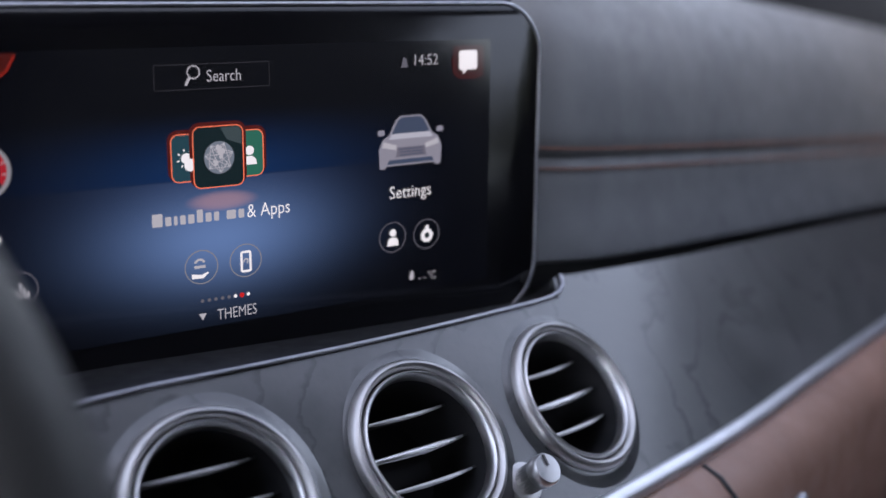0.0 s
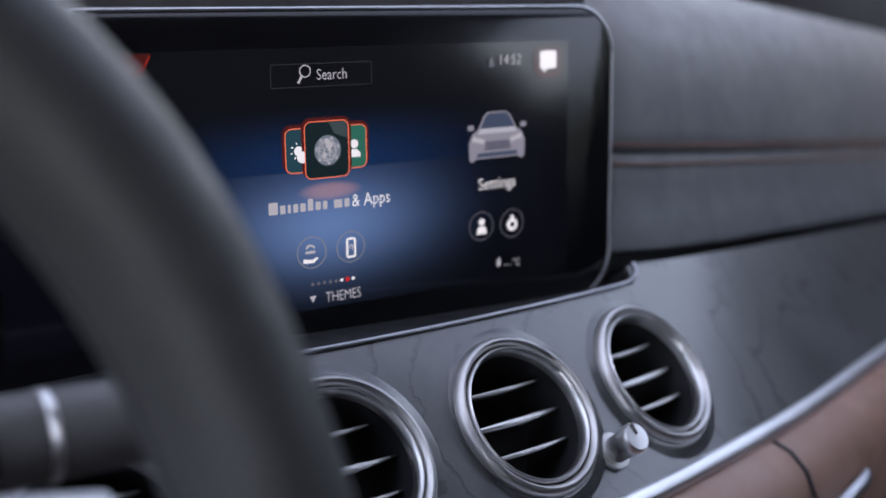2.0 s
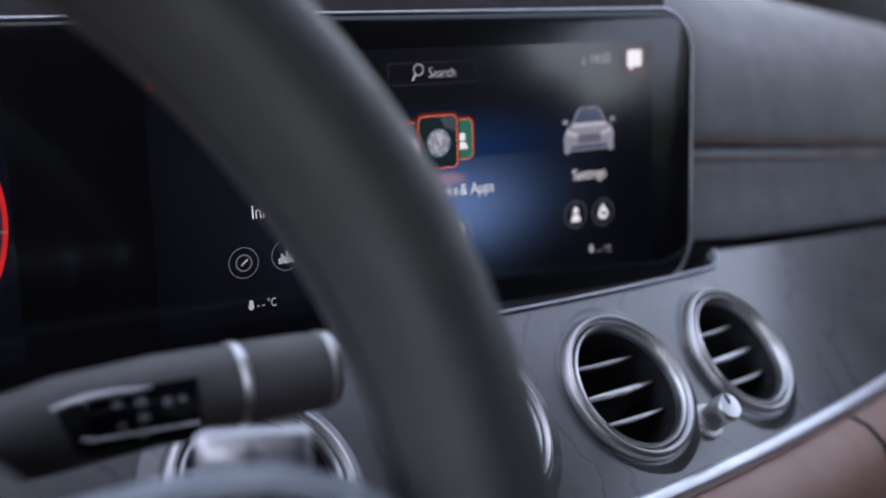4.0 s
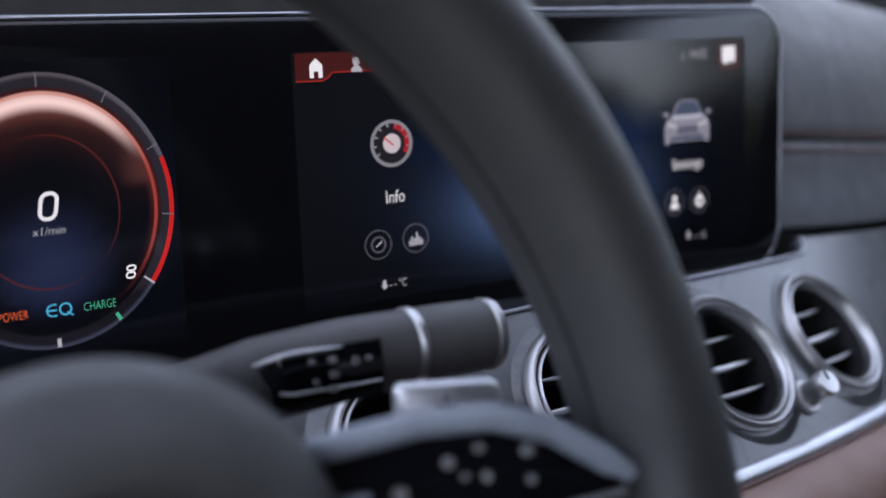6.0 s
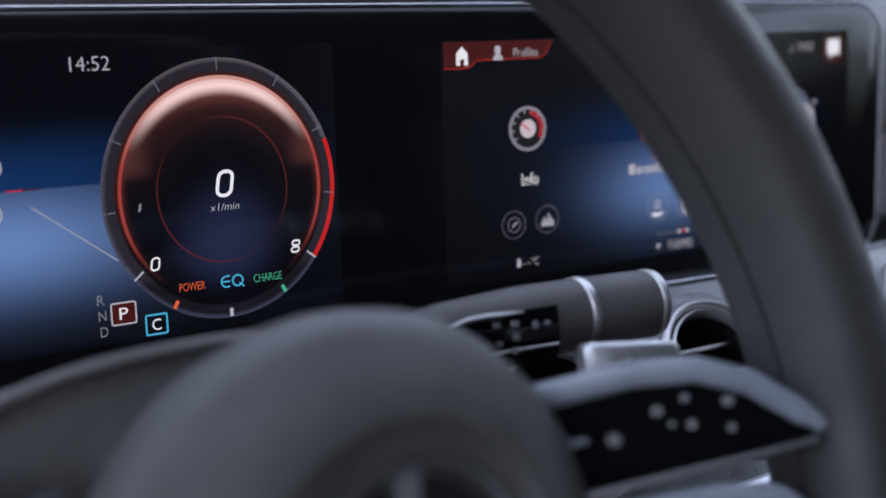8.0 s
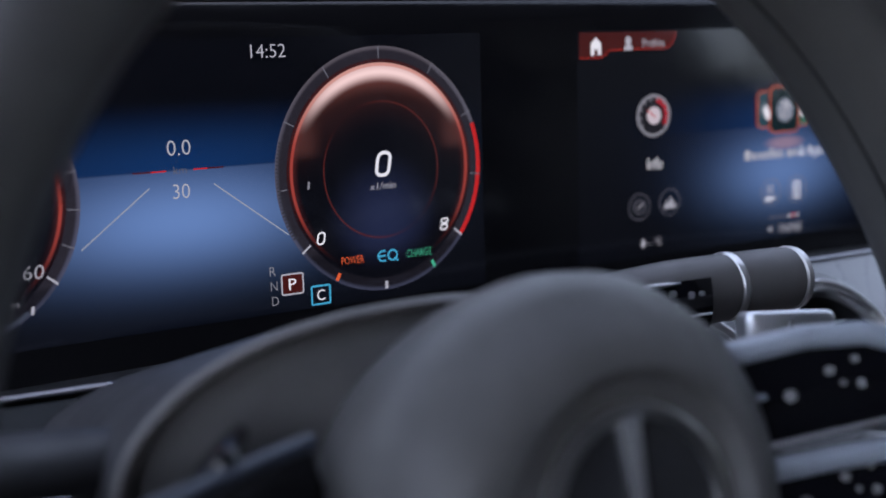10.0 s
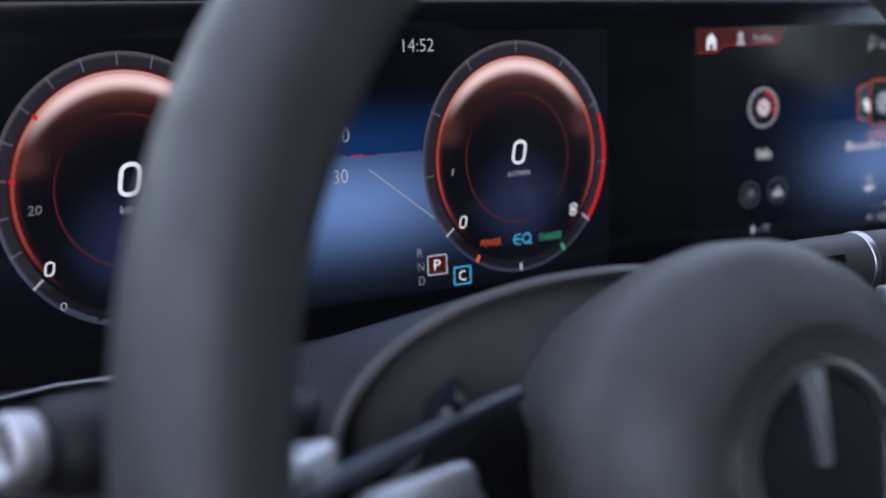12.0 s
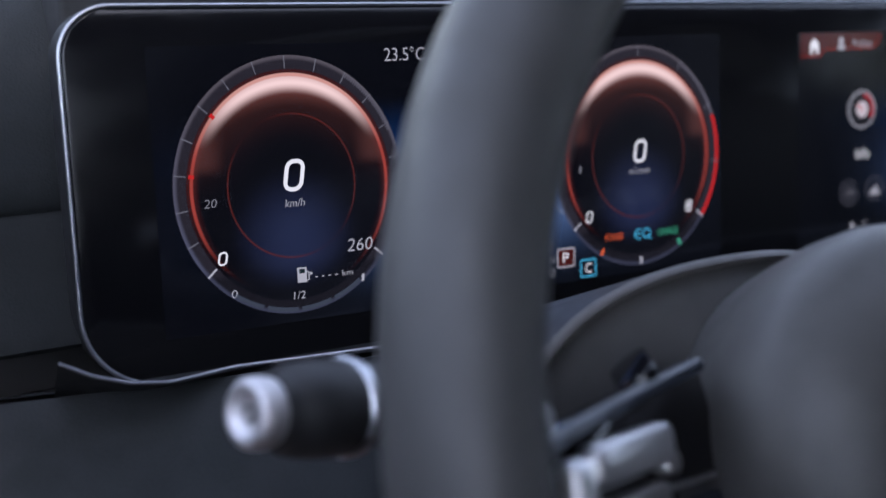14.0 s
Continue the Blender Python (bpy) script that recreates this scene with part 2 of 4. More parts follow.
DIAL = dial_picture()
CLUSTER_PICTURE = screen_picture("cluster_picture", -0.0930, 0.060, 0.0077, -0.0130, 1.25)
CENTRE_PICTURE = screen_picture("centre_picture", 0.2565, 0.045, 0.0062, -0.019, 1.0)

# ---- builders ----
BASE = {}


def thing(name, base, label, category, kind="", group=""):
    """An Empty at base, given in the dash frame, that carries the parts of one thing."""
    ob = new(name)
    ob.empty_display_size = 0.01
    ob.matrix_world = G @ Matrix.Translation(base)
    BASE[ob] = Vector(base)
    return tagged(ob, label, category, group, kind)


def part(name, bm, material, parent, label="", centre=None, smooth=True, kind=""):
    """One mesh under a thing or a part; its corners are given in the dash frame."""
    me = bpy.data.meshes.new(name)
    base = BASE[parent]
    own = Vector(centre) if centre else base
    bmesh.ops.translate(bm, verts=bm.verts, vec=-own)
    bmesh.ops.recalc_face_normals(bm, faces=bm.faces)
    bm.to_mesh(me)
    bm.free()
    for f in me.polygons:
        f.use_smooth = smooth and len(f.vertices) <= 4
    if smooth:
        me.set_sharp_from_angle(angle=radians(50))
    me.materials.append(material)
    ob = new(name, me)
    ob.parent = parent
    ob.location = own - base
    BASE[ob] = own
    return tagged(ob, label, kind=kind)


def grid(fn, us, vs, close_u=False, close_v=False):
    bm = bmesh.new()
    rows = [[bm.verts.new(fn(u, v)) for v in vs] for u in us]
    nu, nv = len(us), len(vs)
    for i in range(nu if close_u else nu - 1):
        for j in range(nv if close_v else nv - 1):
            bm.faces.new((rows[i][j], rows[(i + 1) % nu][j], rows[(i + 1) % nu][(j + 1) % nv], rows[i][(j + 1) % nv]))
    return bm


def lin(a, b, n):
    return [a + (b - a) * i / (n - 1) for i in range(n)]


def thicken(bm, depth):
    """Gives a sheet a thickness, away from the driver."""
    bmesh.ops.recalc_face_normals(bm, faces=bm.faces)
    if sum(f.normal.y * f.calc_area() for f in bm.faces) > 0:
        bmesh.ops.reverse_faces(bm, faces=bm.faces)
    bmesh.ops.solidify(bm, geom=bm.faces[:], thickness=depth)
    return bm


def tube(points, radius, sides=12, cap=True, squash=1.0):
    """A round bar along points; radius may be a list."""
    bm = bmesh.new()
    pts = [Vector(p) for p in points]
    rad = radius if isinstance(radius, (list, tuple)) else [radius] * len(pts)
    rings = []
    ref = None
    for i, p in enumerate(pts):
        d = (pts[min(i + 1, len(pts) - 1)] - pts[max(i - 1, 0)]).normalized()
        if ref is None:
            ref = d.orthogonal().normalized()
        ref = (ref - d * ref.dot(d)).normalized()
        side = d.cross(ref)
        rings.append([bm.verts.new(p + rad[i] * (math.cos(a) * ref + squash * math.sin(a) * side)) for a in (2 * math.pi * k / sides for k in range(sides))])
    for a, b in zip(rings, rings[1:]):
        for k in range(sides):
            bm.faces.new((a[k], a[(k + 1) % sides], b[(k + 1) % sides], b[k]))
    if cap:
        bm.faces.new(rings[0][::-1])
        bm.faces.new(rings[-1])
    return bm


def lathe(profile, m, sides=48):
    """Turns (radius, height) pairs round the z axis of the pose m."""
    bm = bmesh.new()
    rings = []
    for r, h in profile:
        if r < 1e-6:
            rings.append([bm.verts.new(m @ Vector((0, 0, h)))])
        else:
            rings.append([bm.verts.new(m @ Vector((r * math.cos(2 * math.pi * k / sides), r * math.sin(2 * math.pi * k / sides), h))) for k in range(sides)])
    for a, b in zip(rings, rings[1:]):
        for k in range(sides):
            q = [a[k % len(a)], a[(k + 1) % len(a)], b[(k + 1) % len(b)], b[k % len(b)]]
            q = list(dict.fromkeys(q))
            if len(q) > 2:
                bm.faces.new(q)
    return bm


def rounded(x0, z0, x1, z1, r, n=8):
    """The outline of a rounded rectangle; r may be four radii: top left, top right, bottom right, bottom left."""
    tl, tr, br, bl = r if isinstance(r, (list, tuple)) else (r,) * 4
    out = []
    for cx, cz, rad, a0 in ((x1 - tr, z1 - tr, tr, 0), (x0 + tl, z1 - tl, tl, 90), (x0 + bl, z0 + bl, bl, 180), (x1 - br, z0 + br, br, 270)):
        for k in range(n + 1):
            a = radians(a0 + 90 * k / n)
            out.append((cx + rad * math.cos(a), cz + rad * math.sin(a)))
    return out


def slab(outline, y0, y1, bevel=0.0, m=None):
    """A plate with that outline in x and z, from y0 (front) to y1 (back); m turns it."""
    bm = bmesh.new()
    m = m or Matrix.Identity(4)
    cx = sum(p[0] for p in outline) / len(outline)
    cz = sum(p[1] for p in outline) / len(outline)
    steps = [(y0, bevel), (y0 + bevel * 0.3, bevel * 0.3), (y0 + bevel, 0), (y1, 0)] if bevel else [(y0, 0), (y1, 0)]
    rings = []
    for y, inset in steps:
        ring = []
        for x, z in outline:
            d = Vector((x - cx, z - cz))
            d = d.normalized() * inset if d.length else d
            ring.append(bm.verts.new(m @ Vector((x - d.x, y, z - d.y))))
        rings.append(ring)
    n = len(outline)
    for a, b in zip(rings, rings[1:]):
        for k in range(n):
            bm.faces.new((a[k], a[(k + 1) % n], b[(k + 1) % n], b[k]))
    bm.faces.new(rings[0])
    bm.faces.new(rings[-1][::-1])
    return bm


def join(*bms):
    out = bmesh.new()
    for b in bms:
        me = bpy.data.meshes.new("x")
        b.to_mesh(me)
        b.free()
        out.from_mesh(me)
        bpy.data.meshes.remove(me)
    return out


# ---- the dash ----


def dash_line(x):
    """The middle line of the veneer: y and z."""
    d = x - 0.319
    y = -0.067 + 0.165 * d + 0.345 * d * d if x < 0.6 else 0.006606 + 0.35889 * (x - 0.6)
    z = -0.104 - 0.039 * d if x > 0.2 else -0.0994 - 0.02 * (0.2 - x)
    return y, z


def veneer(x, s, out=0.0):
    """A point of the veneer, s metres up its slope and out metres off it."""
    y, z = dash_line(x)
    return Vector((x, y + 0.625 * s - 0.78 * out, z + 0.78 * s + 0.625 * out))


def top_edge(x):
    """How far up its slope the veneer meets the pad."""
    return 0.0605 - 0.068 * max(0.0, x - 0.45)


def low_edge(x):
    """How far the trim line climbs towards the passenger."""
    return 0.0035 * min(1.0, max(0.0, (x - 0.15) / 0.3))


def pad_base(x):
    y, z = dash_line(x)
    s = top_edge(x)
    return max(y + 0.625 * s, 0.004) + 0.004, z + 0.78 * s + 0.002


def pad(x, dy, dz):
    y, z = pad_base(x)
    return Vector((x, y + dy, z + dz))


X0, X1 = -0.50, 1.25
xs = lin(X0, X1, 117)
VENTS = ((0.1135, 2), (0.2138, 4), (0.3145, 7), (0.4125, 13))
dash = thing("dashboard", (0.27, 0.05, -0.2), "dark grey leather dashboard with grey open-pore wood veneer", "dashboard")
bm = grid(lambda x, k: veneer(x, -0.056 + k * (0.056 + (0.0495 if x < 0.437 else top_edge(x)))), lin(-0.03, X1, 520), lin(0, 1, 48))
holes = []
for vx, _ in VENTS:
    mid = veneer(vx, 0)
    holes += [f for f in bm.faces if (f.calc_center_median() - mid).length < 0.0352]
bmesh.ops.delete(bm, geom=list(set(holes)), context="FACES")
part("wood_veneer", thicken(bm, 0.003), WOOD, dash, "matt grey open-pore wood with dark wavy grain")
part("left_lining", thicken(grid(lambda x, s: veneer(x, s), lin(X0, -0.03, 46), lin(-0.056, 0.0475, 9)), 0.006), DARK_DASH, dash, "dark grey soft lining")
PAD_SHAPE = [(0.022, 0.001), (0.007, 0.0008), (0.0035, 0.0030), (0.004, 0.007), (0.010, 0.022), (0.015, 0.040), (0.0165, 0.0535), (0.0185, 0.0560), (0.0165, 0.0585), (0.018, 0.07), (0.021, 0.09), (0.026, 0.115), (0.040, 0.142), (0.075, 0.165), (0.15, 0.178), (0.3, 0.18), (0.5, 0.15)]
part("upper_pad", thicken(grid(lambda x, k: pad(x, *k), lin(-0.22, X1, 100), PAD_SHAPE), 0.004), PAD_LEATHER, dash, "grey stitched leather upper pad")
# left of x -0.22 the same pad profile takes a much darker colour
part("left_pad", thicken(grid(lambda x, k: pad(x, *k), lin(X0, -0.22, 40), PAD_SHAPE), 0.004), DARK_DASH, dash, "darker stretch of the leather pad beside the driver")
for k, dz in enumerate((0.0505, 0.0615)):
    bm = bmesh.new()
    for i in range(340):
        a, b = 0.44 + i * 0.0023, 0.44 + i * 0.0023 + 0.0017
        b1 = tube([pad(a, 0.0155, dz), pad((a + b) / 2, 0.0145, dz), pad(b, 0.0155, dz)], 0.0007, 5)
        me = bpy.data.meshes.new("x")
        b1.to_mesh(me)
        b1.free()
        bm.from_mesh(me)
        bpy.data.meshes.remove(me)
    part("stitching", bm, THREAD, dash, "brown stitching", kind="stuff")
part("shadow_gap", grid(lambda x, k: veneer(x, 0.0495 if x < 0.437 else top_edge(x)) if k == 0 else pad(x, 0.03, -0.02) if k == 1 else pad(x, 0.03, 0.02), xs, [0, 1, 2]), BLACK_PLASTIC, dash)
part("silver_trim", grid(lambda x, k: veneer(x, k[0] + low_edge(x) - 0.02 * max(0, x - 0.62) ** 1.5, k[1]), xs, [(-0.0505, -0.001), (-0.0510, 0.0015), (-0.0522, 0.0034), (-0.0545, 0.0046), (-0.0572, 0.0046), (-0.0596, 0.0032), (-0.0608, 0.001), (-0.061, -0.004)]), RIBBON, dash, "satin silver trim line")
part("lower_panel", thicken(grid(lambda x, k: veneer(x, -0.060 + low_edge(x), 0.0) + Vector((0, *k)), xs, [(0, 0), (-0.013, -0.004), (-0.023, -0.012), (-0.029, -0.026), (-0.030, -0.09), (-0.01, -0.2)]), 0.004), BROWN_LEATHER, dash, "brown leather lower panel")
seam = 0.490
part("panel_seam", tube([veneer(seam + 0.0012 * k, -0.060 + low_edge(seam)) + Vector((0, *d)) for k, d in enumerate([(-0.002, -0.0005), (-0.0135, -0.0038), (-0.0238, -0.012), (-0.0298, -0.026), (-0.0308, -0.09)])], 0.0014, 8), BLACK_PLASTIC, dash)

lip = [(-0.2951, -0.0536), (-0.2836, -0.0602), (-0.2695, -0.0651), (-0.2547, -0.0672)]
lip_pts = [Vector((x, -0.034, z)) for x, z in lip] + [veneer(x, 0.0505, 0.001) for x in lin(-0.225, 0.418, 40)] + [veneer(0.430, 0.0508, 0.001), veneer(0.438, 0.0525, 0.001), veneer(0.4425, 0.0555, 0.001), veneer(0.444, 0.061, 0.001)]
part("display_lip", tube(lip_pts, [0.0006, 0.0007, 0.0008, 0.0009] + [0.0012] * 44, 8), LIP_SILVER, dash, "thin silver edge under the display")
part("display_shelf", grid(lambda p, k: p.lerp(Vector((p.x * 0.985, 0.012, -0.084)), k), lip_pts, lin(0, 1, 4)), BLACK_PLASTIC, dash)
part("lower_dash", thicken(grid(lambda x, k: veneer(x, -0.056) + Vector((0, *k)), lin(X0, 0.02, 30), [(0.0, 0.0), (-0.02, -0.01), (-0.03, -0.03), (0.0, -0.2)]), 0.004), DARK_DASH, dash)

# ---- air vents ----


def vent_pose(x, az):
    """A pose on the veneer whose z axis looks out of it, and whose y axis points up the slope."""
    y, z = dash_line(x)
    t = radians(38.7)
    a = radians(az)
    n = Vector((math.sin(a) * math.cos(t), -math.cos(a) * math.cos(t), math.sin(t)))
    u = Vector((math.cos(a), math.sin(a), 0))
    v = n.cross(u)
    m = Matrix((u, v, n)).transposed().to_4x4()
    m.translation = (x, y, z)
    return m


def air_vent(x, az):
    m = vent_pose(x, az)
    vent = thing("air_vent", m.translation, "round air vent with satin chrome rings set in the veneer", "air vent", group="air vents in the dash")
    R = 0.0380
    part("collar", lathe([(R + 0.0085, -0.0008), (R + 0.0065, 0.0000), (R + 0.0045, 0.0009), (R + 0.0026, 0.0018), (R + 0.0012, 0.0022), (R - 0.0002, 0.0020)], m, 64), WOOD, vent, "raised wood collar")
    part("outer_ring", lathe([(R + 0.0006, -0.0015), (R + 0.0008, 0.0025), (R + 0.0002, 0.0048), (R - 0.0010, 0.0064), (R - 0.0022, 0.0068), (R - 0.0034, 0.0060), (R - 0.0043, 0.0042), (R - 0.0046, 0.001)], m, 64), CHROME, vent, "satin chrome outer ring")
    part("inner_ring", lathe([(R - 0.0051, 0.000), (R - 0.0051, 0.0044), (R - 0.0055, 0.0056), (R - 0.0062, 0.0060), (R - 0.0071, 0.0052), (R - 0.0076, 0.0030), (R - 0.0077, 0.0)], m, 64), BRIGHT, vent, "bright chrome inner ring")
    part("duct", lathe([(R - 0.0042, 0.0015), (R - 0.0050, 0.0008), (R - 0.0072, 0.0012), (R - 0.0078, -0.001), (R - 0.0084, -0.020), (R - 0.014, -0.032), (0, -0.034)], m, 40), BLACK_PLASTIC, vent, "black inside of the vent")
    r = R - 0.0080
    for h, wide in ((0.0160, 1.0), (0.0005, 1.9), (-0.0140, 1.0)):
        half = math.sqrt(r * r - h * h)

        def edge_line(u, h=h, half=half):
            """The front edge of a louvre, bowed towards the driver and swept up at its right end."""
            return Vector((u * half, h - 0.0004 - 0.0008 * u + 0.0016 * u * u, -0.0035 - 0.0030 * u * u))

        def blade(u, k, h=h, half=half):
            p = edge_line(u)
            up, back = ((0.0005, 0.0), (0.0006, 0.013), (-0.0006, 0.013), (-0.0005, 0.0))[k]
            return m @ (p + Vector((0, up + (0.002 * back / 0.013), -back)))

        louvre = part("louvre", grid(blade, lin(-1, 1, 13), range(4), close_v=True), BLACK_PLASTIC, vent, "black louvre with a silver front edge")
        us = lin(-0.99, 0.86, 17)
        part("front_edge", tube([m @ edge_line(u) for u in us], [0.00035 + 0.00085 * (wide ** 0.8) * max(0.0, 1 - ((u + 0.05) / 0.95) ** 2) ** 0.8 for u in us], 8, squash=0.8), BRIGHT if wide > 1 else CHROME, louvre, "bright silver front edge")
        if wide > 1:
            part("centre_tab", slab(rounded(-0.0045, -0.0012, 0.0045, 0.0010, 0.0008, 3), -0.0012, 0.004, 0.0004, m @ Matrix.Translation(edge_line(0.22)) @ pose(0, 0, 0, -90, 0, 3)), CHROME, louvre, "silver slider on the middle louvre")
    return vent


for vx, vaz in VENTS:
    air_vent(vx, vaz)

KNOB_X, KNOB_S = 0.3590, -0.0285
m = vent_pose(0.3869, 7)
m.translation = veneer(KNOB_X, KNOB_S)
knob = thing("vent_knob", m.translation, "small ribbed silver knob on the wood veneer", "knob")
part("collar", lathe([(0.0, 0.001), (0.0092, 0.0), (0.0094, 0.0018), (0.0088, 0.0030), (0.0070, 0.0034), (0.0, 0.0034)], m, 32), CHROME, knob)
prof = [(0.0062, 0.003), (0.0064, 0.004), (0.0064, 0.0125)]
bm = bmesh.new()
rings = []
for rad, h in prof:
    rings.append([bm.verts.new(m @ Vector(((rad - 0.0003 * (k % 2)) * math.cos(2 * math.pi * k / 64), (rad - 0.0003 * (k % 2)) * math.sin(2 * math.pi * k / 64), h))) for k in range(64)])
for a, b in zip(rings, rings[1:]):
    for k in range(64):
        bm.faces.new((a[k], a[(k + 1) % 64], b[(k + 1) % 64], b[k]))
part("grip", bm, BRUSHED, knob, "ribbed grip")
part("cap", lathe([(0.0064, 0.0125), (0.0071, 0.0130), (0.0074, 0.0140), (0.0072, 0.0180), (0.0064, 0.0192), (0.0, 0.0196)], m, 32), BRIGHT, knob, "polished cap")
part("mark", slab([(-0.0005, 0.001), (0.0005, 0.001), (0.0005, 0.006), (-0.0005, 0.006)], -0.0201, -0.0194, 0, m @ pose(0, 0, 0, -90, 0, 0)), GREY_PLASTIC, knob)

# ---- the display ----
display = thing("display_panel", (0.07, 0.0, -0.076), "wide black glass panel with two lit screens", "display")
GX0, GX1, GZ0, GZ1 = -0.2776, 0.4288, -0.0745, 0.0757
radii = (0.020, 0.024, 0.024, 0.030)
part("housing", slab(rounded(GX0 - 0.0016, GZ0 - 0.0016, GX1 + 0.0016, GZ1 + 0.0016, [r + 0.0016 for r in radii], 12), 0.0012, 0.017, 0.0), BLACK_PLASTIC, display)
part("glass", slab(rounded(GX0, GZ0, GX1, GZ1, radii, 12), 0.0, 0.010, 0.0008), COVER_GLASS, display, "glossy black cover glass")
# matt black block that stands behind the glass and rises above it
part("back_block", slab(rounded(GX0 + 0.004, GZ0 + 0.02, GX1 - 0.002, GZ1 + 0.030, 0.012, 8), 0.0175, 0.050, 0.003), BACK_BLACK, display, "matt black block behind the glass")
edge = rounded(GX0 - 0.0010, GZ0 - 0.0010, GX1 + 0.0010, GZ1 + 0.0010, [r + 0.001 for r in radii], 12)
part("frame", tube([(x, 0.0009, z) for x, z in edge + edge[:2]], 0.0010, 8, cap=False), TRIM_SILVER, display, "thin silver frame")

LAYER = 0.00012


def flat(outline, layer):
    """A sheet of the display's picture, layer steps in front of the glass."""
    bm = bmesh.new()
    bm.faces.new([bm.verts.new((x, -layer * LAYER, z)) for x, z in outline])
    return bm


def arc(cx, cz, r0, r1, a0, a1, layer, steps=None):
    """A piece of a ring; angles in degrees clockwise from the top."""
    n = steps or max(2, int(abs(a1 - a0) / 3) + 1)
    bm = bmesh.new()
    rows = []
    for k in range(n + 1):
        a = radians(a0 + (a1 - a0) * k / n)
        rows.append([bm.verts.new((cx + r * math.sin(a), -layer * LAYER, cz + r * math.cos(a))) for r in (r0, r1)])
    for p, q in zip(rows, rows[1:]):
        bm.faces.new((p[0], p[1], q[1], q[0]))
    return bm


def disc(cx, cz, r, layer, n=32, sx=1.0):
    return flat([(cx + sx * r * math.cos(2 * math.pi * k / n), cz + r * math.sin(2 * math.pi * k / n)) for k in range(n)], layer)


def stroke(points, w, layer, closed=False):
    """A thin line of width w through points."""
    bm = bmesh.new()
    pts = [Vector(p) for p in points]
    n = len(pts)
    rows = []
    for i, p in enumerate(pts):
        a = pts[i - 1] if (i or closed) else p
        b = pts[(i + 1) % n] if (i < n - 1 or closed) else p
        d = (b - a).normalized()
        o = Vector((-d.y, d.x)) * w / 2
        rows.append([bm.verts.new((q.x, -layer * LAYER, q.y)) for q in (p - o, p + o)])
    for p, q in list(zip(rows, rows[1:])) + ([(rows[-1], rows[0])] if closed else []):
        bm.faces.new((p[0], p[1], q[1], q[0]))
    return bm


def words(text, cx, cz, height, layer, width=None, slant=0.0, squeeze=0.82, thin=0.0):
    """Lettering whose middle lies at cx, cz; height is that of a capital."""
    cu = bpy.data.curves.new("t", "FONT")
    cu.body, cu.resolution_u, cu.offset = text, 3, -thin
    ob = new("t", cu)
    me = bpy.data.meshes.new_from_object(ob.evaluated_get(bpy.context.evaluated_depsgraph_get()))
    bm = bmesh.new()
    bm.from_mesh(me)
    bpy.data.objects.remove(ob)
    bpy.data.curves.remove(cu)
    bpy.data.meshes.remove(me)
    x0, x1 = min(v.co.x for v in bm.verts), max(v.co.x for v in bm.verts)
    k = height / 0.70
    kx = width / (x1 - x0) if width else k * squeeze
    for v in bm.verts:
        x, y = (v.co.x - (x0 + x1) / 2) * kx, v.co.y * k - height / 2
        v.co = (cx + x + slant * y, -layer * LAYER, cz + y)
    return bm


MENU_X, MENU_W = 0.1120, 1.039


def lay(name, bm, material, parent, label="", centre=None):
    """A sheet of a screen's picture; the menu's is spread to the width of its screen."""
    if name == "centre_screen" or parent.name == "centre_screen":
        for v in bm.verts:
            v.co.z += 0.0006 + 0.007 * max(0.0, v.co.x - 0.26) if name != "centre_screen" else 0
            v.co.x = 0.0009 + MENU_X + (v.co.x - MENU_X) * MENU_W
    return part(name, bm, material, parent, label, centre, smooth=False)


cluster = lay("cluster_screen", flat(rounded(-0.2455, -0.0580, 0.0552, 0.0605, 0.001, 3), 1), CLUSTER_PICTURE, display, "lit instrument screen with two round dials", (0, 0, 0))
centre = lay("centre_screen", flat(rounded(0.1108, -0.0570, 0.3870, 0.0600, 0.001, 3), 1), CENTRE_PICTURE, display, "lit menu screen with icons", (0, 0, 0))


def dial_arc(cx, r0, r1, a0, a1, layer, steps=None):
    """A piece of a dial's ring; radii in parts of the dial's own."""
    bm = arc(0, 0, K * r0, K * r1, a0, a1, layer, steps)
    for v in bm.verts:
        v.co.x, v.co.z = cx + v.co.x * FLAT, DIAL_Z + v.co.z
    return bm


def dial(cx, ticks, start, end, redline, label):
    lay("dial", disc(cx, DIAL_Z, K, 3, 96, FLAT), DIAL, cluster, label, centre=(cx, 0, DIAL_Z))
    for k in range(ticks + 1):
        a = start + (end - start) * k / ticks
        w = 0.5 if k in (0, ticks) else 0.24
        lay("tick", dial_arc(cx, 0.900, 1.0, a - w, a + w, 5, 1), SOFT_WHITE if k in (0, ticks) else TICK, cluster)
    if redline:
        lay("redline", dial_arc(cx, 0.962, 1.0, redline, end, 4), RED, cluster, "red band")


def figure(kind, cx, cz, h, w, slant=0.16, weight=0.13):
    """A squarish slanted figure 0 or 8 of the dials, drawn as an even line."""
    t = h * weight
    out = []
    halves = [(-h / 2, h / 2)] if kind == "0" else [(-h / 2, 0.02 * h), (0.02 * h, h / 2)]
    for a, b in halves:
        ring = rounded(-w / 2 + t / 2, a + t / 2, w / 2 - t / 2, b - t / 2, min(w, b - a) * 0.34, 5)
        out.append(stroke([(cx + x + slant * y, cz + y) for x, y in ring], t, 6, True))
    return join(*out) if len(out) > 1 else out[0]


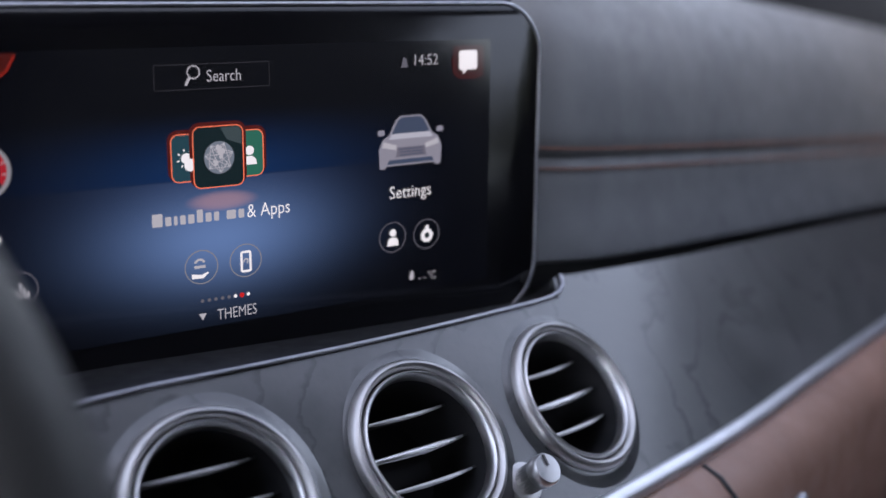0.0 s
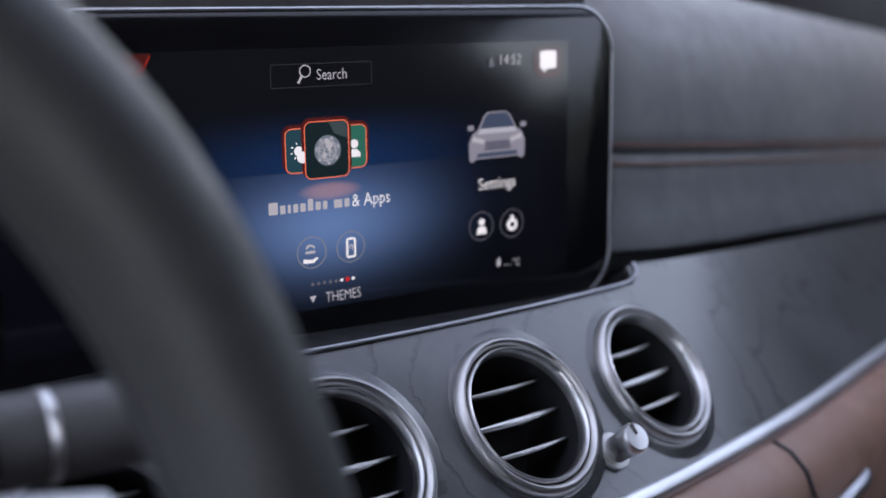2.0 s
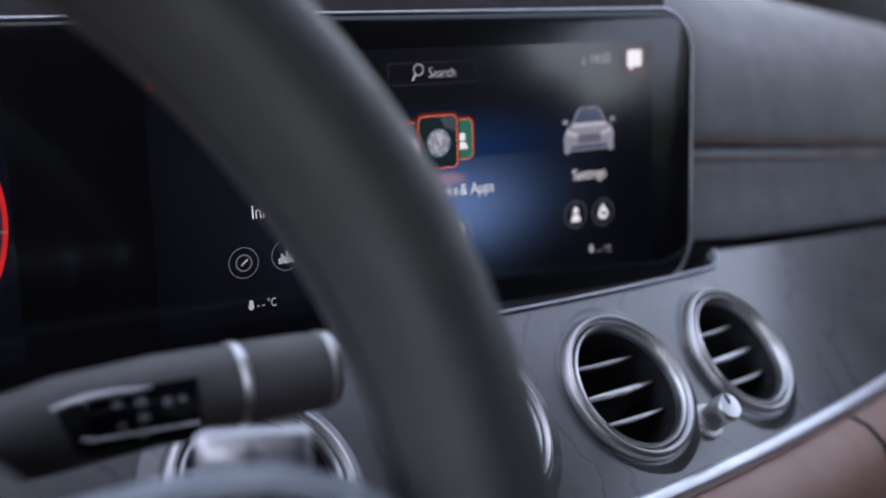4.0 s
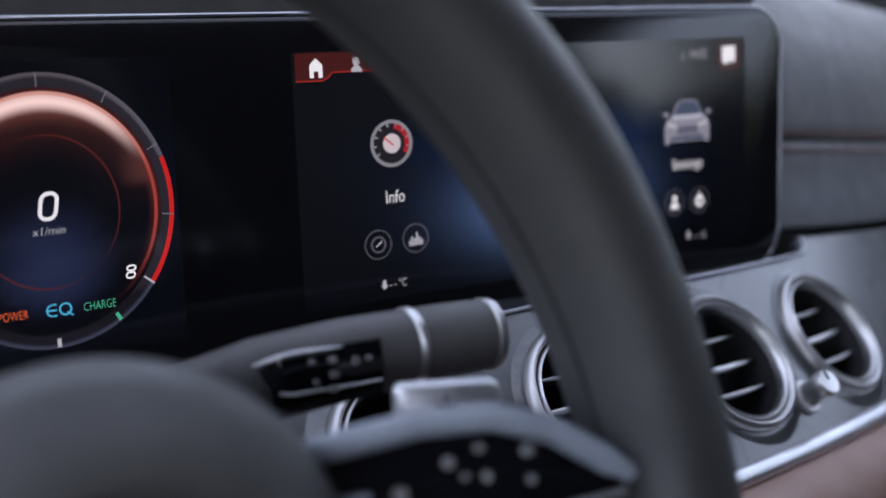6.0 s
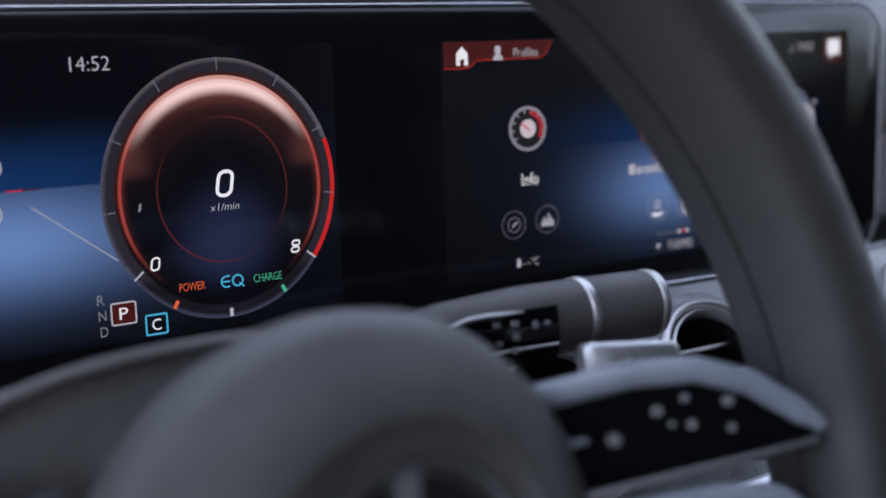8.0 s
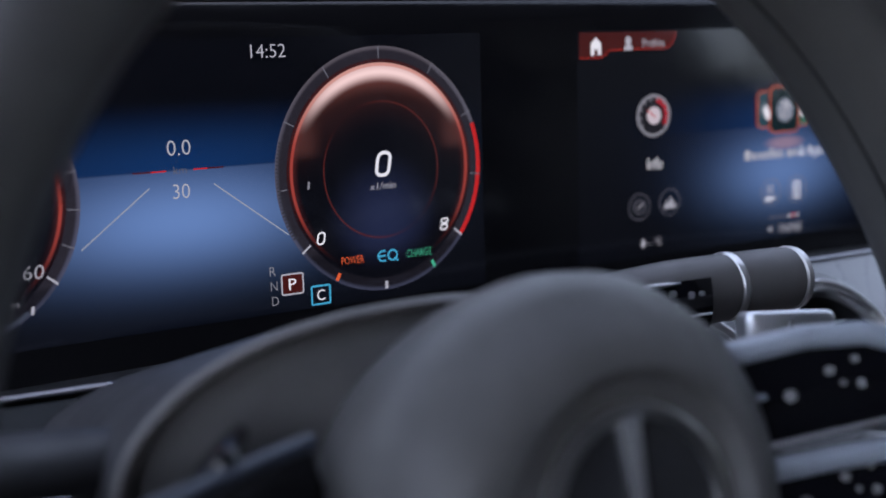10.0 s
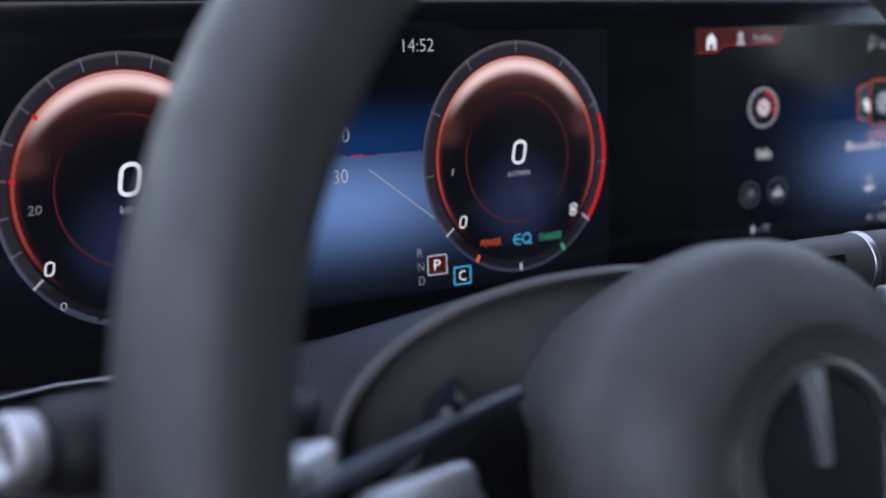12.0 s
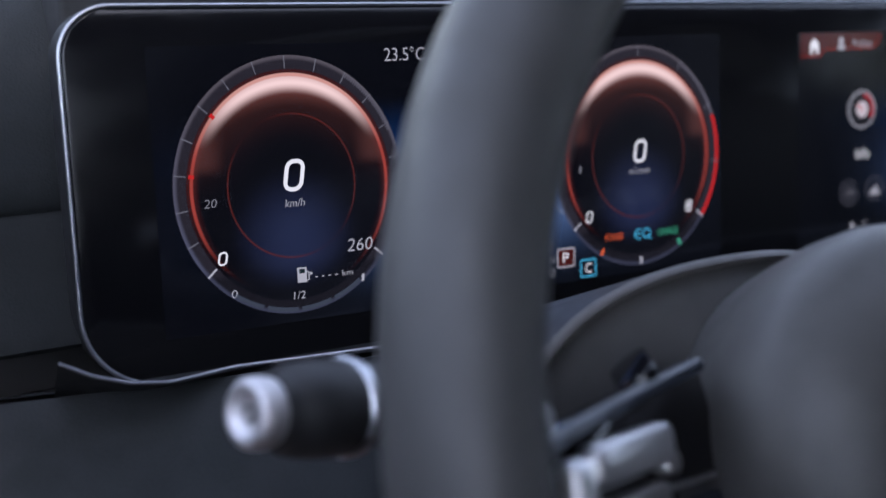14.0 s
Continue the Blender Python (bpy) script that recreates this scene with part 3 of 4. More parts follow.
dial(REV_X, 8, -128, 128, 70, "lit rev counter dial with a pink crescent")
dial(SPEED_X, 16, -130, 128, None, "lit speedometer dial with a pink crescent")
for k in range(28):
    lay("fine_tick", dial_arc(REV_X, 0.955, 0.995, 33 + k * 1.3, 33.5 + k * 1.3, 5, 1), DIM, cluster)
    lay("fine_tick", dial_arc(REV_X, 0.955, 0.995, -120 + k * 1.7, -119.4 + k * 1.7, 5, 1), DIMMER, cluster)
    lay("fine_tick", dial_arc(SPEED_X, 0.955, 0.995, 32 + k * 1.25, 32.5 + k * 1.25, 5, 1), DIM, cluster)
for a in (-49, -81.5):
    lay("speed_mark", dial_arc(SPEED_X, 0.835, 0.880, a - 1.0, a + 1.0, 6, 1), RED, cluster)
for a, mtl in ((-151, ORANGE), (150, TEAL), (180, SOFT_WHITE)):
    lay("charge_mark", dial_arc(REV_X, 0.925, 0.99, a - 0.9, a + 0.9, 6, 1), mtl, cluster)
FUEL_BLUE = lit("lit_fuel_blue", (0.42, 0.52, 0.75), 0.085)
for a in (-153, -171, 171, 153):
    lay("fuel_segment", dial_arc(SPEED_X, 0.952, 0.985, a - 8, a + 8, 6), FUEL_BLUE, cluster)
for kind, x, z, h, w in (("0", 0.0019, 0.0039, 0.0116, 0.0078), ("0", -0.0305, -0.0267, 0.0058, 0.0040), ("8", 0.0330, -0.0265, 0.0058, 0.0042),
                         ("0", -0.1850, 0.0058, 0.0138, 0.0092), ("0", -0.2189, -0.0266, 0.0058, 0.0040)):
    lay("figure", figure(kind, x - 0.0004, z - 0.0005, h, w), WHITE, cluster)
for text, x, z, h, w, mtl, sl in (
    ("x1/min", 0.0016, -0.0057, 0.0033, 0.0128, SOFT_WHITE, 0.16), ("1", -0.0351, -0.0028, 0.0034, 0.0010, GEAR_GREY, 0.16),
    ("POWER", -0.0152, -0.0383, 0.0036, 0.0113, ORANGE, 0), ("CHARGE", 0.0192, -0.0386, 0.0036, 0.0132, TEAL, 0),
    ("km/h", -0.1856, -0.0058, 0.0035, 0.0088, SOFT_WHITE, 0.16),
    ("20", -0.2229, -0.0031, 0.0037, 0.0052, GEAR_GREY, 0.16), ("260", -0.1560, -0.0267, 0.0056, 0.0120, SOFT_WHITE, 0.16),
    ("0", -0.2152, -0.0423, 0.0034, 0.0026, SOFT_WHITE, 0.1), ("1/2", -0.1859, -0.0463, 0.0034, 0.0054, SOFT_WHITE, 0.1), ("1", -0.1555, -0.0421, 0.0034, 0.0012, SOFT_WHITE, 0.1), ("km", -0.1629, -0.0390, 0.0027, 0.0050, SOFT_WHITE, 0),
    ("- - - -", -0.1730, -0.0386, 0.0036, 0.0105, SOFT_WHITE, 0),
    ("14:52", -0.0514, 0.0556, 0.0058, 0.0158, SOFT_WHITE, 0), ("23.5°C", -0.1297, 0.0555, 0.0058, 0.0201, SOFT_WHITE, 0),
    ("0.0", -0.0928, 0.0177, 0.0064, 0.0100, SOFT_WHITE, 0), ("km", -0.0928, 0.0085, 0.0032, 0.0056, DIM, 0), ("30", -0.0928, -0.0002, 0.0062, 0.0072, SOFT_WHITE, 0),
    ("R", -0.0546, -0.0389, 0.0042, 0.0029, GEAR_GREY, 0), ("N", -0.0543, -0.0455, 0.0042, 0.0031, GEAR_GREY, 0), ("D", -0.0540, -0.0520, 0.0042, 0.0031, GEAR_GREY, 0),
):
    lay("lettering", words(text, x - (0.0006 if x > -0.04 else 0), z - (0.0006 if z > -0.03 else 0.0002), h, 6, w, sl, thin=0.008), mtl, cluster)
lay("gear_box", flat(rounded(-0.0506, -0.0502, -0.0405, -0.0413, 0.0008, 3), 4), TAB_RED, cluster)
lay("gear_frame", stroke(rounded(-0.0506, -0.0502, -0.0405, -0.0413, 0.0008, 3), 0.0007, 5, True), SOFT_WHITE, cluster)
lay("lettering", words("P", -0.0456, -0.0457, 0.0050, 6, 0.0036), WHITE, cluster)
lay("mode_frame", stroke(rounded(-0.0366, -0.0564, -0.0277, -0.0482, 0.0004, 2), 0.0008, 5, True), CYAN, cluster)
lay("lettering", words("C", -0.0322, -0.0523, 0.0048, 6, 0.0038), WHITE, cluster)
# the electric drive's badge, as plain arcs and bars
bx, bz = 0.0013, -0.0385
lay("badge_arc", arc(bx - 0.0018, bz, 0.0019, 0.0027, -175, -5, 6, 16), CYAN, cluster)
for k in (-1, 0, 1):
    lay("badge_bar", flat([(bx - (0.0018 if k else 0.0040), bz + 0.0023 * k - 0.00038), (bx - 0.0002, bz + 0.0023 * k - 0.00038), (bx - 0.0002, bz + 0.0023 * k + 0.00038), (bx - (0.0018 if k else 0.0040), bz + 0.0023 * k + 0.00038)], 6), CYAN, cluster)
lay("badge_ring", arc(bx + 0.0033, bz, 0.0019, 0.0027, 0, 360, 6, 24), CYAN, cluster)
lay("badge_bar", stroke([(bx + 0.0040, bz - 0.0012), (bx + 0.0062, bz - 0.0030)], 0.0007, 6), CYAN, cluster)
for a, b in (((-0.1350, -0.0210), (-0.1060, 0.0012)), ((-0.0785, 0.0010), (-0.0460, -0.0240))):
    lay("lane_line", stroke([a, b], 0.00055, 2), LANE, cluster)
for a, b, mtl in ((-0.1125, -0.1050, DARK_RED), (-0.1050, -0.0985, RED), (-0.0870, -0.0810, RED), (-0.0810, -0.0740, DARK_RED)):
    lay("lane_line", stroke([(a, 0.0077), (b, 0.0077)], 0.0006, 2), mtl, cluster)
lay("fuel_icon", flat([(-0.1866, -0.0412), (-0.1822, -0.0412), (-0.1822, -0.0346), (-0.1866, -0.0346)], 6), SOFT_WHITE, cluster)
lay("fuel_icon", flat([(-0.1857, -0.0372), (-0.1831, -0.0372), (-0.1831, -0.0353), (-0.1857, -0.0353)], 7), ICON_BLACK, cluster)
lay("fuel_icon", stroke([(-0.1822, -0.0365), (-0.1812, -0.0372), (-0.1812, -0.0402), (-0.1822, -0.0405)], 0.0005, 6), SOFT_WHITE, cluster)
lay("fuel_icon", flat([(-0.1806, -0.0385), (-0.1792, -0.0377), (-0.1806, -0.0369)], 6), SOFT_WHITE, cluster)

# menu screen
lay("menu_tab", flat([(0.1122, 0.0465), (0.1255, 0.0465), (0.1285, 0.0482), (0.1300, 0.0500), (0.1670, 0.0503), (0.1700, 0.0525), (0.1735, 0.0588), (0.1122, 0.0588)], 3), TAB_RED, centre, "dark red tab")
lay("menu_tab_edge", stroke([(0.1122, 0.0465), (0.1255, 0.0465), (0.1285, 0.0482), (0.1300, 0.0500), (0.1670, 0.0503), (0.1700, 0.0525), (0.1730, 0.0580)], 0.0006, 4), lit("lit_edge_red", (0.8, 0.05, 0.03), 0.35), centre)
lay("home_icon", flat([(0.1190, 0.0478), (0.1210, 0.0478), (0.1210, 0.0506), (0.1232, 0.0506), (0.1232, 0.0478), (0.1252, 0.0478), (0.1252, 0.0535), (0.1221, 0.0565), (0.1190, 0.0535)], 5), WHITE, centre)
lay("profile_icon", disc(0.1420, 0.0545, 0.0022, 5, 20, 0.85), SOFT_WHITE, centre)
lay("profile_icon", flat([(0.1393, 0.0497), (0.1447, 0.0497), (0.1447, 0.0512), (0.1430, 0.0526), (0.1410, 0.0526), (0.1393, 0.0512)], 6), SOFT_WHITE, centre)
for text, x, z, h, w, mtl in (
    ("Profiles", 0.1580, 0.0532, 0.0044, 0.0142, SOFT_WHITE), ("Search", 0.2534, 0.0478, 0.0048, 0.0146, SOFT_WHITE), ("Info", 0.1590, -0.0088, 0.0062, 0.0098, WHITE),
    ("& Apps", 0.2716, -0.0096, 0.0058, 0.0196, WHITE), ("Settings", 0.3425, -0.0095, 0.0058, 0.0222, WHITE), ("THEMES", 0.2560, -0.0527, 0.0048, 0.0178, SOFT_WHITE),
    ("14:52", 0.3508, 0.0504, 0.0050, 0.0125, SOFT_WHITE), ("- - °C", 0.1585, -0.0502, 0.0038, 0.0090, SOFT_WHITE), ("- - °C", 0.3518, -0.0515, 0.0038, 0.0095, SOFT_WHITE),
):
    lay("lettering", words(text, x, z, h, 6, w, thin=0.006), mtl, centre)
# a maker's name stands here as plain bars of its size
bar_x = 0.2210
for w, tall in ((0.0048, 1), (0.0030, 0), (0.0020, 0), (0.0028, 0), (0.0031, 0), (0.0031, 1), (0.0031, 0), (0.0027, 0), (0.0016, None), (0.0046, 0), (0.0031, 0)):
    if tall is not None:
        lay("name_bar", flat(rounded(bar_x, -0.0122, bar_x + w - 0.0005, -0.0122 + (0.0054 if tall else 0.0038), 0.0005, 3), 6), SOFT_WHITE, centre)
    bar_x += w + 0.0006
lay("search_box", stroke(rounded(0.2245, 0.0425, 0.2735, 0.0525, 0.0006, 3), 0.0003, 3, True), DIMMER, centre)
lay("search_icon", arc(0.2405, 0.0494, 0.0023, 0.0028, 0, 360, 6, 24), SOFT_WHITE, centre)
lay("search_icon", stroke([(0.2388, 0.0472), (0.2371, 0.0443)], 0.0011, 6), SOFT_WHITE, centre)
for x, z, r, mtl in ((0.1490, -0.0308, 0.0070, DIM), (0.1690, -0.0300, 0.0070, DIM), (0.2410, -0.0312, 0.0073, GEAR_GREY), (0.2606, -0.0310, 0.0073, GEAR_GREY), (0.3330, -0.0305, 0.0072, DIM), (0.3515, -0.0312, 0.0072, DIM)):
    lay("button_ring", arc(x, z, r * 0.94, r, 0, 360, 4, 32), mtl, centre)
lay("button_icon", arc(0.1490, -0.0308, 0.0032, 0.0039, 0, 360, 6, 24), DIM, centre)
lay("button_icon", stroke([(0.1478, -0.0318), (0.1508, -0.0294)], 0.0007, 6), SOFT_WHITE, centre)
for k, h in enumerate((0.0025, 0.0045, 0.0034, 0.0062, 0.0040, 0.0026)):
    lay("button_icon", flat([(0.1652 + 0.0013 * k, -0.0335), (0.1662 + 0.0013 * k, -0.0335), (0.1662 + 0.0013 * k, -0.0335 + h), (0.1652 + 0.0013 * k, -0.0335 + h)], 6), SOFT_WHITE, centre)
lay("button_icon", flat([(0.2366, -0.0358), (0.2416, -0.0360), (0.2440, -0.0340), (0.2436, -0.0334), (0.2410, -0.0345), (0.2366, -0.0338)], 6), WHITE, centre)
lay("button_icon", arc(0.2402, -0.0300, 0.0016, 0.0026, -70, 70, 6, 10), SOFT_WHITE, centre)
lay("button_icon", flat([(0.2378, -0.0316), (0.2426, -0.0316), (0.2426, -0.0304), (0.2378, -0.0304)], 6), SOFT_WHITE, centre)
lay("button_icon", stroke(rounded(0.2586, -0.0356, 0.2626, -0.0272, 0.0006, 3), 0.0010, 6, True), WHITE, centre)
lay("button_icon", arc(0.2606, -0.0312, 0.0006, 0.0013, -120, 160, 6, 10), SOFT_WHITE, centre)
lay("button_icon", disc(0.3330, -0.0284, 0.0018, 6, 16), WHITE, centre)
lay("button_icon", flat([(0.3300, -0.0345), (0.3360, -0.0345), (0.3356, -0.0318), (0.3345, -0.0306), (0.3315, -0.0306), (0.3304, -0.0318)], 6), WHITE, centre)
lay("button_icon", disc(0.3515, -0.0318, 0.0033, 6, 20), WHITE, centre)
lay("button_icon", flat([(0.3506, -0.0290), (0.3524, -0.0290), (0.3524, -0.0270), (0.3506, -0.0270)], 6), WHITE, centre)
lay("button_icon", disc(0.3515, -0.0318, 0.0014, 7, 16), ICON_BLACK, centre)
for x in (0.1512, 0.3432):
    lay("thermometer_icon", disc(x, -0.0508, 0.0016, 6, 14, 0.8), SOFT_WHITE, centre)
    lay("thermometer_icon", disc(x, -0.0490, 0.0012, 7, 14, 0.8), SOFT_WHITE, centre)
for k in range(8):
    lay("page_dot", disc(0.2408 + 0.00292 * k, -0.0458, 0.0011 if k == 6 else 0.0008, 6, 14), RED if k == 6 else WHITE if k in (5, 7) else DIM, centre)
lay("arrow_icon", flat([(0.2390, -0.0512), (0.2424, -0.0512), (0.2407, -0.0542)], 6), SOFT_WHITE, centre)
# small dial icon over the first menu entry
lay("dial_icon", arc(0.1582, 0.0160, 0.0094, 0.0110, 0, 360, 5, 40), lit("lit_ring_grey", (0.5, 0.5, 0.56), 0.4), centre)
lay("dial_icon", disc(0.1582, 0.0160, 0.0094, 4, 40), lit("lit_dial_black", (0.03, 0.03, 0.04), 0.3), centre)
lay("dial_icon", arc(0.1582, 0.0160, 0.0068, 0.0094, 10, 125, 6), lit("lit_icon_red", (0.7, 0.03, 0.05), 0.4), centre)
lay("dial_icon", disc(0.1582, 0.0160, 0.0046, 7, 28), lit("lit_icon_pale", (0.8, 0.7, 0.75), 0.6), centre)
lay("dial_icon", stroke([(0.1540, 0.0190), (0.1590, 0.0152)], 0.0007, 8), RED, centre)
for k in range(9):
    a = -125 + k * 28
    lay("dial_icon", arc(0.1582, 0.0160, 0.0078, 0.0093, a - 2, a + 2, 6, 1), SOFT_WHITE, centre)
# the three app tiles
HALO = lit("lit_halo", (0.55, 0.06, 0.05), 0.11)
for x0, z0, x1, z1, mtl, layer in ((0.2300, 0.0052, 0.2440, 0.0246, ICON_BLUE, 4), (0.2570, 0.0052, 0.2698, 0.0246, ICON_GREEN, 4), (0.2390, 0.0020, 0.2606, 0.0272, ICON_BLACK, 8)):
    lay("tile_halo", stroke(rounded(x0 - 0.0006, z0 + 0.001, x1 + 0.0006, z1 + 0.0009, 0.0034, 5), 0.0017, layer - 1.5, True), HALO, centre, "dull red halo")
    lay("app_tile", flat(rounded(x0, z0, x1, z1, 0.0030, 5), layer), mtl, centre)
    lay("tile_edge", stroke(rounded(x0, z0, x1, z1, 0.0030, 5), 0.00045, layer + 1, True), ORANGE_RIM, centre, "glowing orange edge")
lay("tile_shine", flat([(0.2508, 0.0266), (0.2585, 0.0266), (0.2600, 0.0250), (0.2600, 0.0190), (0.2535, 0.0215)], 9), lit("lit_shine", (0.3, 0.45, 0.5), 0.12), centre)
globe = lay("globe_icon", disc(0.2500, 0.0142, 0.0068, 10, 32, 0.96), lit("lit_globe", (0.25, 0.30, 0.38), 0.5), centre)
rnd = random.Random(4)
nodes = [(0.2500 + 0.0062 * math.cos(a), 0.0142 + 0.0064 * math.sin(a)) for a in (0.3, 1.2, 2.2, 3.0, 3.9, 4.8, 5.6)]
for i, p in enumerate(nodes):
    for j in (2, 3):
        lay("globe_line", stroke([p, nodes[(i + j) % 7]], 0.00028, 11), SOFT_WHITE, centre)
for k in range(5):
    cx, cz, rr = 0.2500 + rnd.uniform(-0.0032, 0.0032), 0.0148 + rnd.uniform(-0.0036, 0.0040), rnd.uniform(0.0010, 0.0020)
    lay("globe_land", flat([(cx + rr * rnd.uniform(0.6, 1.1) * math.cos(a), cz + rr * rnd.uniform(0.6, 1.1) * math.sin(a)) for a in lin(0, 5.6, 9)], 12), SOFT_WHITE, centre)
lay("weather_icon", disc(0.2362, 0.0148, 0.0022, 6, 20), WHITE, centre)
lay("weather_icon", disc(0.2378, 0.0120, 0.0026, 7, 20), WHITE, centre)
for k in range(6):
    a = radians(-150 + 45 * k)
    lay("weather_icon", stroke([(0.2362 + 0.0030 * math.sin(a), 0.0148 + 0.0030 * math.cos(a)), (0.2362 + 0.0040 * math.sin(a), 0.0148 + 0.0040 * math.cos(a))], 0.0006, 6), WHITE, centre)
lay("contact_icon", disc(0.2636, 0.0160, 0.0020, 6, 20), WHITE, centre)
lay("contact_icon", flat([(0.2606, 0.0100), (0.2668, 0.0100), (0.2664, 0.0122), (0.2648, 0.0136), (0.2620, 0.0136)], 6), WHITE, centre)
# glow under the tiles
n = Nodes("tile_glow")
gx, _, gz = n.xyz()[:3]
q = n.math("ADD", n.math("POWER", n.math("DIVIDE", gx, 0.018), 2.0), n.math("POWER", n.math("DIVIDE", gz, 0.0048), 2.0))
n.put(n.p, "Alpha", n.ramp(q, 1.0, 0.05, 0.0, 0.5))
lay("tile_glow", disc(0.2500, -0.0035, 0.0050, 2, 40, 3.8), n.set(color=(0.004, 0.004, 0.005), rough=0.12, spec=0.5, glow=(0.62, 0.36, 0.40), power=0.6 * LIT), centre, "soft pink glow", centre=(0.2575, 0, -0.0035))
# car picture
car = [(0.3262, 0.0020), (0.3285, 0.0015), (0.3300, 0.0028), (0.3550, 0.0028), (0.3565, 0.0015), (0.3590, 0.0022), (0.3594, 0.0105), (0.3575, 0.0150), (0.3540, 0.0172), (0.3505, 0.0235), (0.3480, 0.0255), (0.3370, 0.0255), (0.3345, 0.0235), (0.3312, 0.0172), (0.3278, 0.0150), (0.3258, 0.0105)]
lay("car_picture", flat(car, 5), CAR_GREY, centre)
lay("car_picture", flat([(0.3325, 0.0175), (0.3528, 0.0175), (0.3498, 0.0230), (0.3476, 0.0248), (0.3374, 0.0248), (0.3354, 0.0230)], 6), CAR_DARK, centre)
CAR_MID = lit("lit_car_mid", (0.30, 0.29, 0.38), 0.4)
lay("car_picture", flat([(0.3345, 0.0066), (0.3510, 0.0066), (0.3500, 0.0112), (0.3355, 0.0112)], 6), CAR_MID, centre)
for k in range(3):
    lay("car_picture", flat([(0.3362, 0.0074 + 0.0013 * k), (0.3493, 0.0074 + 0.0013 * k), (0.3493, 0.0079 + 0.0013 * k), (0.3362, 0.0079 + 0.0013 * k)], 7), CAR_DARK, centre)
lay("car_picture", flat([(0.3310, 0.0150), (0.3545, 0.0150), (0.3528, 0.0175), (0.3325, 0.0175)], 6), lit("lit_car_pale", (0.7, 0.72, 0.85), 0.5), centre)
lay("car_picture", flat([(0.3300, 0.0036), (0.3552, 0.0036), (0.3540, 0.0056), (0.3312, 0.0056)], 6), CAR_DARK, centre)
for x in (0.3270, 0.3583):
    lay("car_picture", flat(rounded(x - 0.0018, 0.0170, x + 0.0018, 0.0196, 0.0008, 3), 6), CAR_GREY, centre)
for x, s in ((0.3300, 1), (0.3552, -1)):
    lay("car_picture", flat([(x - s * 0.0026, 0.0116), (x + s * 0.0046, 0.0100), (x + s * 0.0050, 0.0122), (x - s * 0.0020, 0.0142)], 7), SOFT_WHITE, centre)
lay("message_tab", flat(rounded(0.3655, 0.0408, 0.3830, 0.0560, (0.002, 0.002, 0.004, 0.005), 5), 3), lit("lit_message_red", (0.5, 0.05, 0.04), 0.05), centre, "dark red tab")
lay("message_tab_edge", stroke([(0.3655, 0.0500), (0.3660, 0.0440), (0.3690, 0.0412), (0.3780, 0.0408), (0.3825, 0.0425)], 0.0006, 4), DARK_RED, centre)
lay("message_icon", flat(rounded(0.3687, 0.0448, 0.3790, 0.0538, 0.0012, 4), 6), WHITE, centre)
lay("message_icon", flat([(0.3705, 0.0449), (0.3735, 0.0449), (0.3712, 0.0428)], 6), WHITE, centre)
lay("bell_icon", flat([(0.3372, 0.0472), (0.3412, 0.0472), (0.3405, 0.0490), (0.3402, 0.0510), (0.3392, 0.0518), (0.3382, 0.0510), (0.3379, 0.0490)], 6), DIM, centre)

# ---- steering wheel ----
WC, WT, WR, WRR, OVAL = Vector((-0.0621, -0.2275, -0.0660)), radians(15.05), 0.1734, 0.0204, 1.123
WM = Matrix(((1, 0, 0), (0, math.sin(WT), -math.cos(WT)), (0, math.cos(WT), math.sin(WT)))).to_4x4()
WM.translation = WC
# the hub with its spokes leans a little less than the rim
TILT = radians(12.7)
SM = Matrix(((1, 0, 0), (0, math.sin(TILT), -math.cos(TILT)), (0, math.cos(TILT), math.sin(TILT)))).to_4x4()
SM.translation = (-0.0644, -0.2270, -0.0736)
# in the wheel's own pose x is right, y up the rim, z towards the driver


wheel = thing("steering_wheel", WC, "dark grey leather steering wheel with silver spokes and gloss black buttons", "steering wheel")


def rim_point(a, b):
    """a: round the wheel from its right; b: round the grip. The bottom is flattened."""
    x, y = WR * math.cos(a), WR * OVAL * math.sin(a)
    if y < -0.14:
        y = -0.14 + (y + 0.14) * 0.35
    c = Vector((math.cos(a), math.sin(a), 0))
    thumb = 1 + 0.05 * math.exp(-((math.degrees(a) - 35) / 18) ** 2) + 0.05 * math.exp(-((math.degrees(a) - 145) / 18) ** 2)
    k = WRR * thumb
    return WM @ (Vector((x, y, 0)) + c * k * math.cos(b) + Vector((0, 0, 1)) * k * 1.22 * math.sin(b))


TAU = 2 * math.pi
part("rim", grid(rim_point, [TAU * i / 160 for i in range(160)], [TAU * j / 32 for j in range(32)], True, True), RIM_LEATHER, wheel, "stitched dark leather rim")
bm = tube([rim_point(TAU * i / 200, radians(176)) for i in range(201)], 0.0007, 6, cap=False)
part("rim_seam", bm, BLACK_PLASTIC, wheel)


HM = SM.copy()
HM.translation = (-0.0500, -0.1880, -0.0850)


def hub_point(k, a):
    """The airbag cover: wide at the top, narrower below, domed towards the driver."""
    r, h = k
    wide = 0.067 if math.cos(a) > 0 else 0.067 + 0.008 * abs(math.cos(a))
    tall = 0.0705 if math.sin(a) > 0 else 0.080
    e = 2.1
    c, s = math.cos(a), math.sin(a)
    q = (abs(c) ** e + abs(s) ** e) ** (-1 / e)
    return HM @ Vector((wide * r * q * c, tall * r * q * s, h * 1.2))


